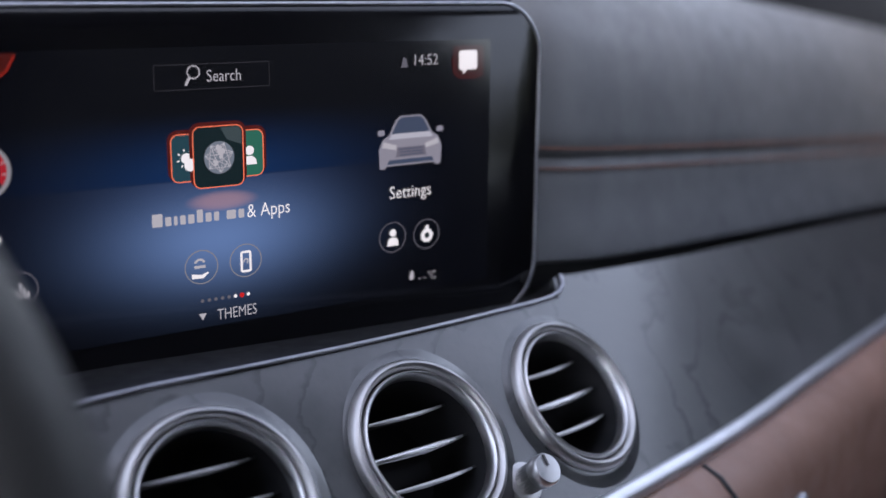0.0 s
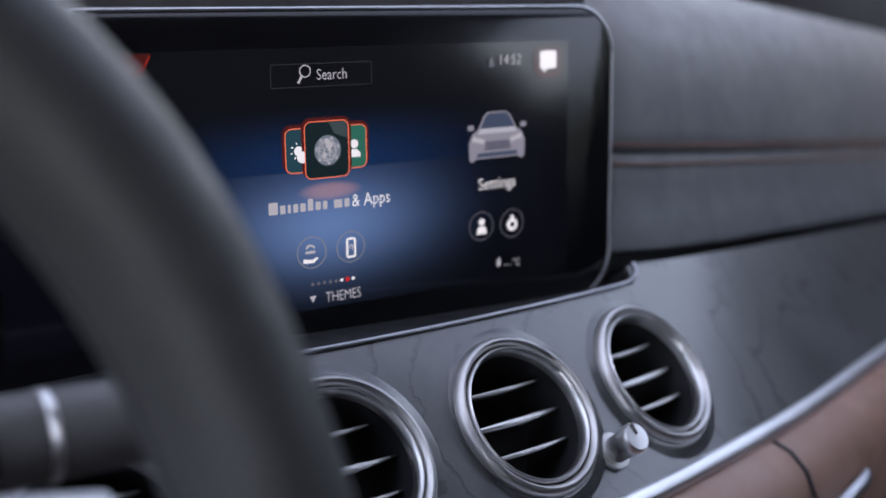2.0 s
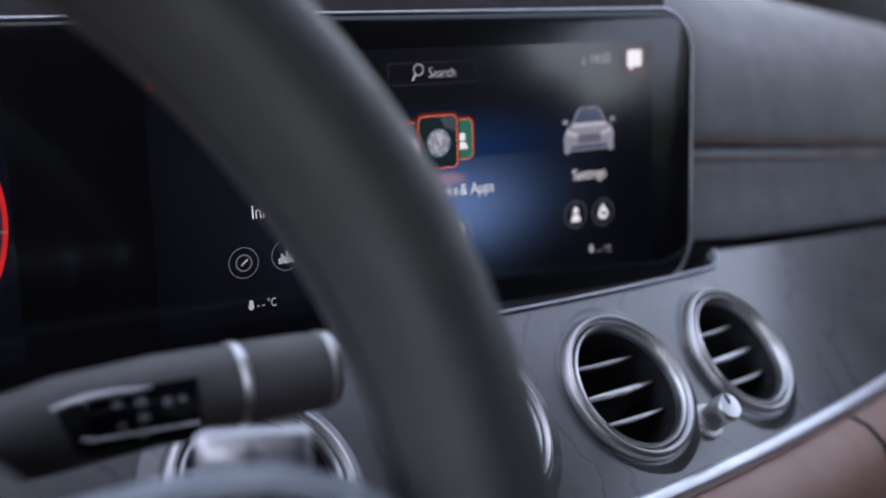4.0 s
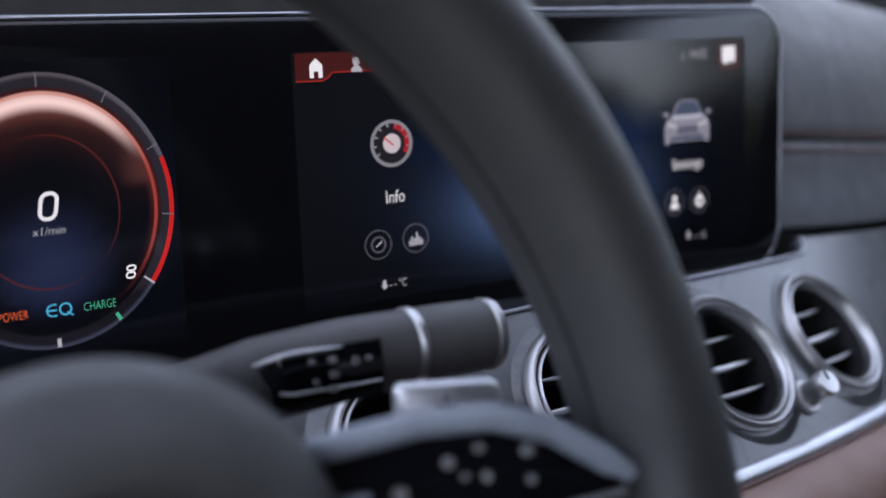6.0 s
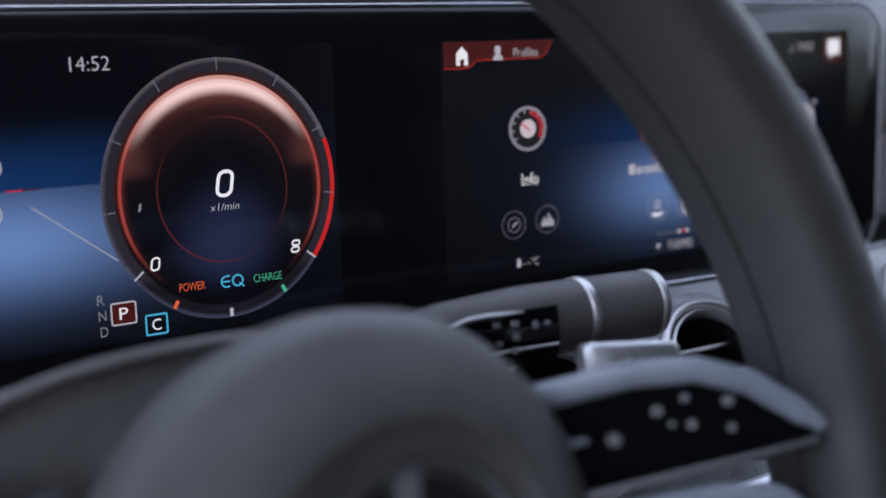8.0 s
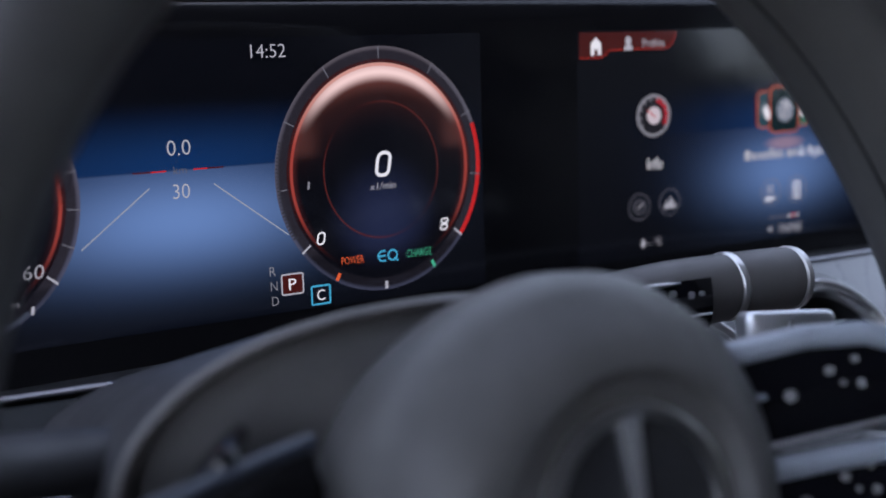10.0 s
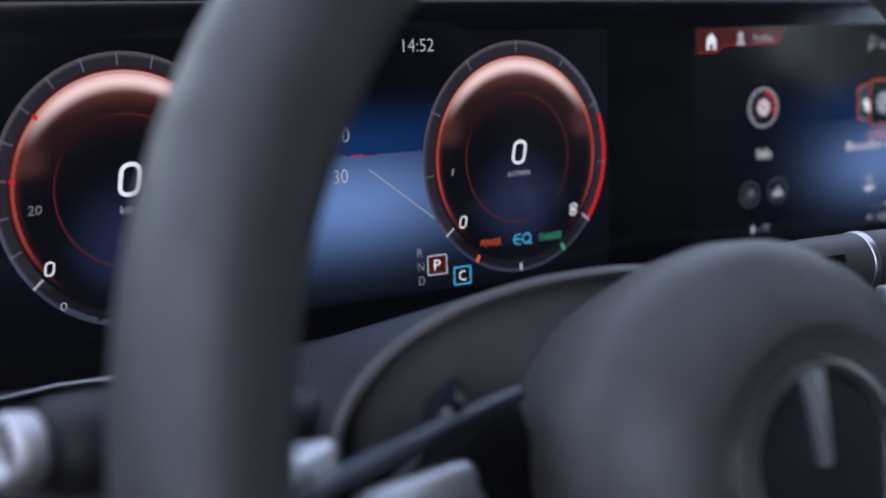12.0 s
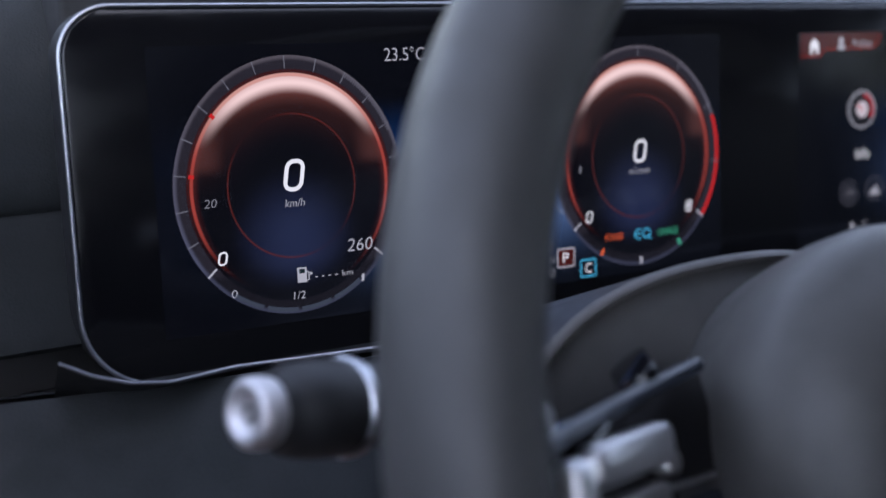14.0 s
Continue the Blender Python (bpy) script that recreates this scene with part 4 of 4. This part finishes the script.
HUB_H = [(0.78, -0.035), (0.90, -0.012), (0.965, 0.002), (0.995, 0.014), (0.985, 0.024), (0.91, 0.034), (0.73, 0.0425), (0.60, 0.0455), (0.575, 0.0450), (0.555, 0.0420), (0.53, 0.0405), (0.01, 0.0400)]
part("airbag_cover", grid(hub_point, HUB_H, [TAU * j / 72 for j in range(72)], False, True), HUB_PLASTIC, wheel, "dark grey airbag cover")
lm_ = HM @ pose(0, 0, 0.0485)
part("badge_disc", lathe([(0.0, 0.0015), (0.024, 0.0015), (0.0305, 0.0005), (0.0305, -0.002)], lm_, 48), BADGE_BLACK, wheel, "black round badge")
part("badge_rim", lathe([(0.0272, 0.0), (0.0277, 0.0030), (0.0296, 0.0040), (0.0316, 0.0034), (0.0326, -0.001)], lm_, 64), BRIGHT, wheel, "chrome badge ring")
part("badge_bar", slab([(-0.0012, 0.0), (0.0012, 0.0), (0.0027, 0.0285), (-0.0027, 0.0285)], -0.0040, -0.001, 0.0004, lm_ @ pose(0, 0, 0, -90, 0, 0)), CAP_SILVER, wheel, "chrome bar")


def spoke(s, deck):
    """A spoke with a gloss button field in a silver frame; s: 1 right, -1 left; deck: 1 upper, -1 lower."""
    name = "upper_spoke" if deck > 0 else "lower_spoke"
    if deck > 0:
        top = [(-0.060, 0.030), (-0.030, 0.0345), (-0.002, 0.0365), (0.018, 0.0350), (0.034, 0.0285), (0.047, 0.0185), (0.054, 0.0130)]
        if s < 0:
            top = [(-0.050, 0.0384), (-0.040, 0.0376), (-0.020, 0.0358), (0.0, 0.0338), (0.018, 0.0318), (0.034, 0.0298), (0.048, 0.0272)]
        low = [(0.052, 0.0095), (0.030, 0.0080), (0.0, 0.0065), (-0.060, 0.0030)]
    else:
        top = [(-0.060, -0.006), (-0.030, -0.004), (0.0, -0.003), (0.020, -0.003), (0.036, -0.006), (0.046, -0.012)]
        low = [(0.044, -0.020), (0.020, -0.030), (-0.010, -0.034), (-0.060, -0.034)]
    plane = SM @ pose(s * 0.105, -0.0025 if s > 0 else -0.009, -0.009 if s > 0 else -0.026, 0, -s * 23, 0)
    m = plane @ pose(0, 0, 0, -90, 0, 0)
    out = [(s * x, y) for x, y in top + low]
    if s < 0:
        out = out[::-1]
    body = part(name, slab(out, -0.006, 0.010, 0.002, m), GLOSS, wheel, "gloss black spoke with silver edge")
    fine = []
    for p, q in zip(top, top[1:]):
        fine += [plane @ Vector((s * (p[0] + (q[0] - p[0]) * k / 4), p[1] + (q[1] - p[1]) * k / 4 + 0.001, 0.0052)) for k in range(4)]
    fine.append(plane @ Vector((s * top[-1][0], top[-1][1], 0.0052)))
    part("spoke_edge", tube(fine, [(0.0040 if s > 0 else 0.0026)] * (len(fine) - 3) + [0.0034, 0.0030, 0.0026], 12), SATIN if s > 0 else EDGE_SHADED, body, "satin silver edge" if s > 0 else "satin edge darkened as if in shade")
    part("spoke_edge", tube([plane @ Vector((s * x, y, 0.006)) for x, y in low], 0.0010, 8), CHROME, body)
    if s > 0 and deck > 0:
        part("spoke_strip", tube([plane @ Vector((x, y, 0.0066)) for x, y in ((-0.060, 0.0165), (-0.045, 0.0185), (-0.030, 0.0205), (-0.018, 0.0212))], [0.0026, 0.0026, 0.0022, 0.0010], 10, squash=0.5), SATIN, body, "satin silver strip")
    for bx, by, w, h in () if s < 0 else ((-0.010, 0.0200, 0.0050, 0.0046), (0.004, 0.0260, 0.0040, 0.0034), (0.013, 0.0285, 0.0032, 0.0028), (0.014, 0.0205, 0.0030, 0.0034), (0.008, 0.0215, 0.0022, 0.0022), (0.026, 0.0255, 0.0042, 0.0034), (0.026, 0.0175, 0.0030, 0.0028)):
        w, h = w * 0.85, h * 0.85
        if deck < 0:
            by -= 0.034
        part("button_mark", slab(rounded(s * bx - w / 2, by - h / 2, s * bx + w / 2, by + h / 2, min(w, h) * 0.45, 4), -0.0066, -0.0058, 0, m), PRINT, body, "pale printed button symbol")
    if s < 0 and deck > 0:
        part("rocker_switch", slab(rounded(-0.030, 0.0145, 0.016, 0.0265, 0.004, 5), -0.0125, -0.004, 0.003, m), CAP_SILVER, body, "brushed silver rocker switch")
        part("rocker_end", slab(rounded(-0.043, 0.006, -0.032, 0.0245, 0.003, 5), -0.0135, -0.004, 0.003, m), CAP_SILVER, body, "brushed silver switch end")
        part("rocker_switch", slab(rounded(-0.029, 0.0005, 0.012, 0.0095, 0.003, 5), -0.0105, -0.004, 0.002, m), CHROME, body, "brushed silver rocker switch")
        part("roller", slab(rounded(0.010, 0.010, 0.019, 0.018, 0.0035, 5), -0.0115, -0.004, 0.002, m), CHROME, body, "silver roller")
    return body


# left spoke's satin edge: the dark it reflects is put into its colour
EDGE_SHADED = plastic("satin_shaded", (0.022, 0.030, 0.048), 0.35, 900, 0.03, 0.3)
PRINT = plastic("print_white", (0.24, 0.235, 0.23), 0.5)
for s in (1, -1):
    for deck in (1, -1):
        spoke(s, deck)

# gear paddles behind the spokes
for s in (1, -1):
    mid = Vector((0.0715, -0.1745, -0.0508)) if s > 0 else Vector((-0.2050, -0.198, -0.0580))
    m = Matrix.Translation(mid) @ pose(0, 0, 0, -12, 0, s * -30)
    paddle = part("gear_paddle", slab(rounded(-0.0165, -0.0076, 0.0165, 0.0070, 0.0030, 5), -0.007, 0.006, 0.0025, m), CAP_SILVER, wheel, "brushed silver gear paddle")
    part("paddle_mark", slab(rounded(-0.0035, -0.0006, 0.0035, 0.0006, 0.0003, 2), -0.0074, -0.0066, 0, m), PRINT, paddle)
    part("paddle_mark", slab(rounded(-0.0006, -0.0035, 0.0006, 0.0035, 0.0003, 2), -0.0078, -0.0066, 0, m), PRINT, paddle)

# ---- steering column ----
column = thing("steering_column", (-0.066, -0.1, -0.12), "dark grey plastic steering column cover behind the wheel", "steering column")


def cowl(t, a):
    """The shroud round the column, t from its front rim (0) to the dash (1)."""
    y = -0.1415 + 0.1115 * t
    cx, cz = -0.0659 - 0.0030 * t, -0.0852 - 0.0110 * t
    w, up, down = 0.1035, 0.0591 - 0.0250 * t, 0.070
    c, s = math.cos(a), math.sin(a)
    q = (abs(c) ** 2.4 + abs(s) ** 2.4) ** (-1 / 2.4)
    return Vector((cx + w * q * c * (1.0 if c < 0 else 0.80), y, cz + (up if s > 0 else down) * q * s))


def cowl_front(k, a):
    """The rolled front rim and the sunk face inside it."""
    f, dy = k
    p = cowl(0.0, a)
    return Vector((-0.0659 + (p.x + 0.0659) * f, p.y + dy, -0.0852 + (p.z + 0.0852) * f))


around = [TAU * j / 64 for j in range(64)]
part("cowl", grid(cowl, lin(0, 1, 14), around, False, True), COWL_PLASTIC, column, "dark grey column cover")
# the rim's colour is paler and warmer than the rest of the cover
part("cowl_rim", grid(cowl_front, [(1.0, 0.0), (0.992, -0.0022), (0.970, -0.0034), (0.945, -0.0026), (0.925, 0.0)], around, False, True), PALE_RIM, column, "paler rolled edge of the column cover")
part("cowl_face", grid(cowl_front, [(0.925, 0.0), (0.90, -0.0015), (0.80, -0.006), (0.62, -0.012), (0.40, -0.017), (0.05, -0.020)], around, False, True), HUB_PLASTIC, column, "domed dark grey front of the column cover")

# gloss plate added over the left spoke, tilted so that it mirrors the screens
nrm = Vector((-0.531, 0.316, 0.786)).normalized()
m = Matrix.Translation((-0.1479, -0.1800, -0.0505)) @ nrm.to_track_quat("Z", "Y").to_matrix().to_4x4() @ pose(0, 0, 0, -90, 0, 0)
part("glint_plate", slab(rounded(-0.014, -0.007, 0.014, 0.007, 0.005, 6), -0.0008, 0.003, 0.0006, m), GLOSS, wheel, "gloss black plate added to mirror the screens")

# gear selector stalk
gear = thing("gear_stalk", (0.0, -0.125, -0.05), "grey gear selector stalk with chrome bands and a black park button", "gear stalk")
AX = Vector((0.0290, -0.0072, 0.0012)).normalized()
P0 = Vector((0.0872, -0.1281, -0.0441))


def along(d, dy=0.0, dz=0.0):
    return P0 + AX * d + Vector((0, dy, dz))


def oval(stations, sides=32):
    """An oval bar: stations of distance along the stalk, half depth, half height, and drop."""
    bm = bmesh.new()
    rings = []
    for d, a, b, dz in stations:
        rings.append([bm.verts.new(along(d, a * math.cos(TAU * k / sides), b * math.sin(TAU * k / sides) + dz)) for k in range(sides)])
    for p, q in zip(rings, rings[1:]):
        for k in range(sides):
            bm.faces.new((p[k], p[(k + 1) % sides], q[(k + 1) % sides], q[k]))
    bm.faces.new(rings[0])
    bm.faces.new(rings[-1])
    return bm


part("stalk", oval([(-0.135, 0.006, 0.008, -0.013), (-0.105, 0.009, 0.0105, -0.0105), (-0.08, 0.0108, 0.0132, -0.0068), (-0.055, 0.0118, 0.0150, -0.0035), (-0.025, 0.0120, 0.0146, -0.0010), (0.0, 0.0120, 0.0136, 0), (0.024, 0.0117, 0.0132, 0), (0.029, 0.0112, 0.0126, 0)]), GREY_PLASTIC, gear, "dark grey stalk")
part("chrome_band", oval([(-0.0016, 0.0121, 0.0137, 0), (-0.0011, 0.0126, 0.0142, 0), (0.0011, 0.0126, 0.0142, 0), (0.0016, 0.0121, 0.0137, 0)]), BRIGHT, gear, "chrome band")
part("chrome_band", oval([(0.028, 0.0113, 0.0127, 0), (0.0286, 0.0120, 0.0134, 0), (0.0312, 0.0115, 0.0128, 0), (0.0322, 0.0096, 0.0110, 0)]), CHROME, gear, "chrome end band")


def button_field(d, k):
    """The gloss field on the stalk: square at its right end, rounded off at its left."""
    fall = max(0.0, (-0.047 - d) / 0.012)
    top, foot = 0.0088 - 0.0030 * fall * fall, -0.0112 + 0.0085 * fall * fall
    bow = math.sin(math.pi * k)
    return along(d, -0.0121 - 0.0016 * bow + 0.0035 * fall * fall, foot + (top - foot) * k - 0.001)


btn = part("park_button", thicken(grid(button_field, lin(-0.059, -0.0165, 18), lin(0, 1, 9)), 0.004), GLOSS, gear, "gloss black button field")
# bright bar modelled in place of the glare along the field's upper edge
part("button_glare", tube([button_field(d, 0.97) + Vector((0, -0.0006, 0)) for d in lin(-0.059, -0.030, 12)], [0.0003 + 0.0009 * math.sin(math.pi * k / 11) for k in range(12)], 8), BRIGHT, btn, "bright bar standing in for glare on the upper edge")
part("button_ledge", tube([button_field(d, 0.30) + Vector((0, -0.0003, 0)) for d in lin(-0.052, -0.017, 10)], 0.0005, 6), CHROME, btn, "thin silver line")
for d, dz, w, h in ((-0.041, 0.004, 0.0035, 0.0022), (-0.034, 0.0035, 0.0038, 0.0030), (-0.0335, -0.0015, 0.0040, 0.0030), (-0.026, 0.0020, 0.0030, 0.0034), (-0.0215, 0.0022, 0.0028, 0.0022), (-0.040, -0.003, 0.0026, 0.0020), (-0.034, -0.0065, 0.0034, 0.0030)):
    c = along(d, -0.0142, dz)
    part("button_mark", slab(rounded(c.x - w * 0.4, c.z - h * 0.4, c.x + w * 0.4, c.z + h * 0.4, 0.0006, 3), c.y, c.y + 0.001), PRINT, btn, "pale printed symbol")

# turn signal stalk
turn = thing("turn_signal_stalk", (-0.15, -0.115, -0.06), "black turn signal stalk with a silver end cap", "turn signal stalk")
T0, T1 = Vector((-0.1360, -0.1080, -0.0755)), Vector((-0.2690, -0.1500, -0.0505))
TD = (T1 - T0).normalized()
TL = (T1 - T0).length
zq = TD.to_track_quat("Z", "Y").to_matrix().to_4x4()
TM = Matrix.Translation(T0) @ zq
part("stalk", lathe([(0.0, 0.0), (0.012, 0.0), (0.0135, TL - 0.050), (0.0150, TL - 0.046), (0.0150, TL - 0.044)], TM, 32), COWL_PLASTIC, turn, "dark grey shaft")
part("silver_ring", lathe([(0.0148, TL - 0.0445), (0.0162, TL - 0.0440), (0.0162, TL - 0.0410), (0.0148, TL - 0.0400)], TM, 40), TRIM_SILVER, turn, "silver ring")
part("barrel", lathe([(0.0152, TL - 0.0402), (0.0156, TL - 0.030), (0.0140, TL - 0.018), (0.0122, TL - 0.0165), (0.0118, TL - 0.012), (0.0, TL - 0.012)], TM, 40), BLACK_PLASTIC, turn, "black wiper barrel")
part("symbol", slab(rounded(-0.0035, -0.0030, 0.0035, 0.0030, 0.001, 3), -0.0160, -0.013, 0.0004, TM @ pose(0, 0, TL - 0.030, 0, 0, -60)), GREY_PLASTIC, turn, "pale printed symbol")
part("end_cap", lathe([(0.0092, TL - 0.0125), (0.0106, TL - 0.0118), (0.0109, TL - 0.0075), (0.0106, TL - 0.0045), (0.0092, TL - 0.0030), (0.0074, TL - 0.0030), (0.0062, TL - 0.0044), (0.0036, TL - 0.0056), (0.0, TL - 0.0058)], TM, 40), CAP_MATT, turn, "dished silver end cap")
part("cap_mark", lathe([(0.0018, TL - 0.0052), (0.0022, TL - 0.0048), (0.0028, TL - 0.0050), (0.0030, TL - 0.0056)], TM, 24), GREY_PLASTIC, turn)

# ---- glove box handle slot in the lower panel ----
handle = thing("glove_box_handle", veneer(0.555, -0.060) + Vector((0, -0.016, -0.03)), "silver glove box release in the brown panel", "handle")
c = veneer(0.533, -0.060) + Vector((0, -0.0310, -0.034))
part("lever", tube([c + Vector((-0.03, -0.004, -0.006)), c + Vector((-0.01, -0.003, 0.0)), c + Vector((0.02, 0.004, 0.004)), c + Vector((0.03, 0.009, 0.005))], [0.003, 0.004, 0.004, 0.003], 10), TRIM_SILVER, handle)

# ---- the cabin round it ----


def panel(name, corners, material, label, category, depth=0.02):
    bm = bmesh.new()
    bm.faces.new([bm.verts.new(c) for c in corners])
    bm.normal_update()
    bmesh.ops.solidify(bm, geom=bm.faces[:], thickness=depth)
    ob = thing(name, corners[0], label, category, "structure")
    ob.matrix_world = pose(0, 0, 0.95) @ Matrix.Translation(corners[0])
    part(name + "_sheet", bm, material, ob, smooth=False)
    return ob


L, Rr, BK, RF, FL, BELT, SILL = -0.60, 1.27, -2.1, 0.50, -0.80, 0.18, 0.10
panel("ceiling", [(L, -0.25, RF), (Rr, -0.25, RF), (Rr, BK, RF), (L, BK, RF)], HEADLINER, "grey cloth headliner over the cabin", "ceiling")
panel("floor", [(L, 0.6, FL), (Rr, 0.6, FL), (Rr, BK, FL), (L, BK, FL)], DOOR_CARD, "dark cabin floor", "floor")
panel("wall_left", [(L, 0.6, FL), (L, BK, FL), (L, BK, SILL), (L, 0.6, SILL)], DOOR_CARD, "dark door lining below the side windows", "wall")
panel("wall_right", [(Rr, 0.6, FL), (Rr, BK, FL), (Rr, BK, BELT), (Rr, 0.6, BELT)], DOOR_CARD, "dark door lining below the side windows", "wall")
# unseen; closed without a rear window to keep its light off the glass
panel("wall_back", [(L, BK, FL), (Rr, BK, FL), (Rr, BK, RF), (L, BK, RF)], DOOR_CARD, "unseen dark wall closing the rear of the cabin", "wall")
panel("wall_front", [(L, 0.6, FL), (Rr, 0.6, FL), (Rr, 0.6, 0.0), (L, 0.6, 0.0)], DOOR_CARD, "dark front wall behind the dashboard", "wall")
for x in (L, Rr):
    panel("pillar_wall_left" if x < 0 else "pillar_wall_right", [(x, -1.30 if x < 0 else -1.42, SILL if x < 0 else BELT), (x, BK, SILL if x < 0 else BELT), (x, BK, RF), (x, -1.30 if x < 0 else -1.42, RF)], HEADLINER, "dark rear pillar behind the side window", "wall")

# ---- passenger seat, mirrored in the display glass ----
SEAT_LEATHER = leather("seat_leather", (0.030, 0.027, 0.025), (0.044, 0.040, 0.037), 0.5, 500)


def cushion(x0, y0, z0, x1, y1, z1, r, m=None):
    """A padded block with well-rounded corners and a slightly bulging face."""
    m = m or Matrix.Identity(4)

    def point(u, v):
        cu, su, cv, sv = math.cos(u), math.sin(u), math.cos(v), math.sin(v)
        p = [math.copysign(abs(c) ** r, c) for c in (cv * cu, cv * su, sv)]
        return m @ Vector(((x0 + x1) / 2 + p[0] * (x1 - x0) / 2, (y0 + y1) / 2 + p[1] * (y1 - y0) / 2, (z0 + z1) / 2 + p[2] * (z1 - z0) / 2))

    return grid(point, [TAU * k / 40 for k in range(40)], lin(-math.pi / 2 + 1e-6, math.pi / 2 - 1e-6, 20), True)


seat = thing("passenger_seat", (0.64, -0.55, -0.62), "dark leather passenger seat with a headrest", "car seat")
lean = Matrix.Translation((0.64, -0.62, -0.42)) @ pose(0, 0, 0, 14, 0, 0)
part("seat_cushion", cushion(0.39, -0.66, -0.56, 0.89, -0.12, -0.40, 0.45), SEAT_LEATHER, seat)
part("seat_base", slab(rounded(0.42, -0.79, 0.86, -0.55, 0.03, 4), -0.62, -0.20, 0.01), BLACK_PLASTIC, seat)
part("backrest", cushion(-0.25, -0.06, -0.02, 0.25, 0.06, 0.56, 0.42, lean), SEAT_LEATHER, seat)
for sx in (-1, 1):
    part("side_bolster", cushion(sx * 0.23 - 0.045, -0.03, 0.04, sx * 0.23 + 0.045, 0.11, 0.44, 0.6, lean), SEAT_LEATHER, seat)
    part("headrest_post", tube([lean @ Vector((sx * 0.06, 0, 0.54)), lean @ Vector((sx * 0.06, 0, 0.64))], 0.007, 10), CHROME, seat)
part("headrest", cushion(-0.135, -0.045, 0.60, 0.135, 0.055, 0.80, 0.5, lean), SEAT_LEATHER, seat)

# ---- ground outside ----
n = Nodes("pavement")
c = n.mix(n.ramp(n.noise(1.2, 5), 0.3, 0.7), (0.20, 0.20, 0.19), (0.30, 0.30, 0.28))
n.bump(n.noise(90, 3), 0.3, 0.004)
bm = bmesh.new()
bm.faces.new([bm.verts.new(v) for v in ((-400, -400, 0), (400, -400, 0), (400, 400, 0), (-400, 400, 0))])
me = bpy.data.meshes.new("ground")
bm.to_mesh(me)
bm.free()
me.materials.append(n.set(color=c, rough=0.85))
tagged(new("ground", me), "pale grey paved ground outside the car", "ground", kind="structure")


# ---- trees beside the car, mirrored in the display glass ----
def foliage(name, low, high):
    n = Nodes(name)
    return n.set(color=n.mix(n.ramp(n.noise(3, 3), 0.35, 0.65), low, high), rough=0.55)


BARK = plastic("bark", (0.085, 0.068, 0.052), 0.85, 60, 0.5)
LEAVES = foliage("leaves", (0.035, 0.050, 0.018), (0.125, 0.125, 0.040))


def tree(x, y, tall, spread, seed):
    """A small street tree: tapered trunk, forking limbs and a loose crown of single leaves."""
    rnd = random.Random(seed)
    ob = new("tree")
    ob.location = (x, y, 0)
    BASE[ob] = Vector((0, 0, 0))
    tagged(ob, "leafy green street tree standing beside the car", "tree", "trees beside the car")
    fork = tall * 0.32
    part("trunk", tube([(0.03 * k * rnd.uniform(-1, 1), 0.03 * k * rnd.uniform(-1, 1), fork * 1.25 * k / 6) for k in range(7)], lin(0.14, 0.085, 7), 10), BARK, ob)
    tips = []
    for k in range(9):
        a = TAU * k / 9 + rnd.uniform(-0.3, 0.3)
        reach, rise = spread * rnd.uniform(0.5, 0.95), tall * rnd.uniform(0.45, 0.92)
        tip = Vector((reach * math.cos(a), reach * math.sin(a), rise))
        mid = Vector((0, 0, fork)).lerp(tip, 0.5) + Vector((0, 0, 0.15))
        part("limb", tube([(0, 0, fork), mid, tip], [0.055, 0.035, 0.012], 7), BARK, ob)
        tips += [tip, mid.lerp(tip, 0.4), mid.lerp(tip, 0.75)]
    verts, faces = [], []
    for tip in tips:
        for _ in range(90):
            c = tip + Vector((rnd.gauss(0, 0.34), rnd.gauss(0, 0.34), rnd.gauss(0, 0.28)))
            u = Vector((rnd.gauss(0, 1), rnd.gauss(0, 1), rnd.gauss(0, 0.6))).normalized()
            v = u.orthogonal().normalized()
            size = rnd.uniform(0.06, 0.12)
            b = len(verts)
            verts += [c - u * size, c + v * size * 0.45, c + u * size, c - v * size * 0.45]
            faces.append((b, b + 1, b + 2, b + 3))
    me = bpy.data.meshes.new("crown")
    me.from_pydata([tuple(p) for p in verts], [], faces)
    me.materials.append(LEAVES)
    crown = new("crown", me)
    crown.parent = ob
    tagged(crown, kind="stuff")


for tx, ty, tall, spread, seed in ((6.3, -4.1, 3.0, 1.0, 3), (8.6, -4.7, 3.6, 1.2, 5), (7.6, -3.0, 3.8, 1.4, 8)):
    tree(tx, ty, tall, spread, seed)
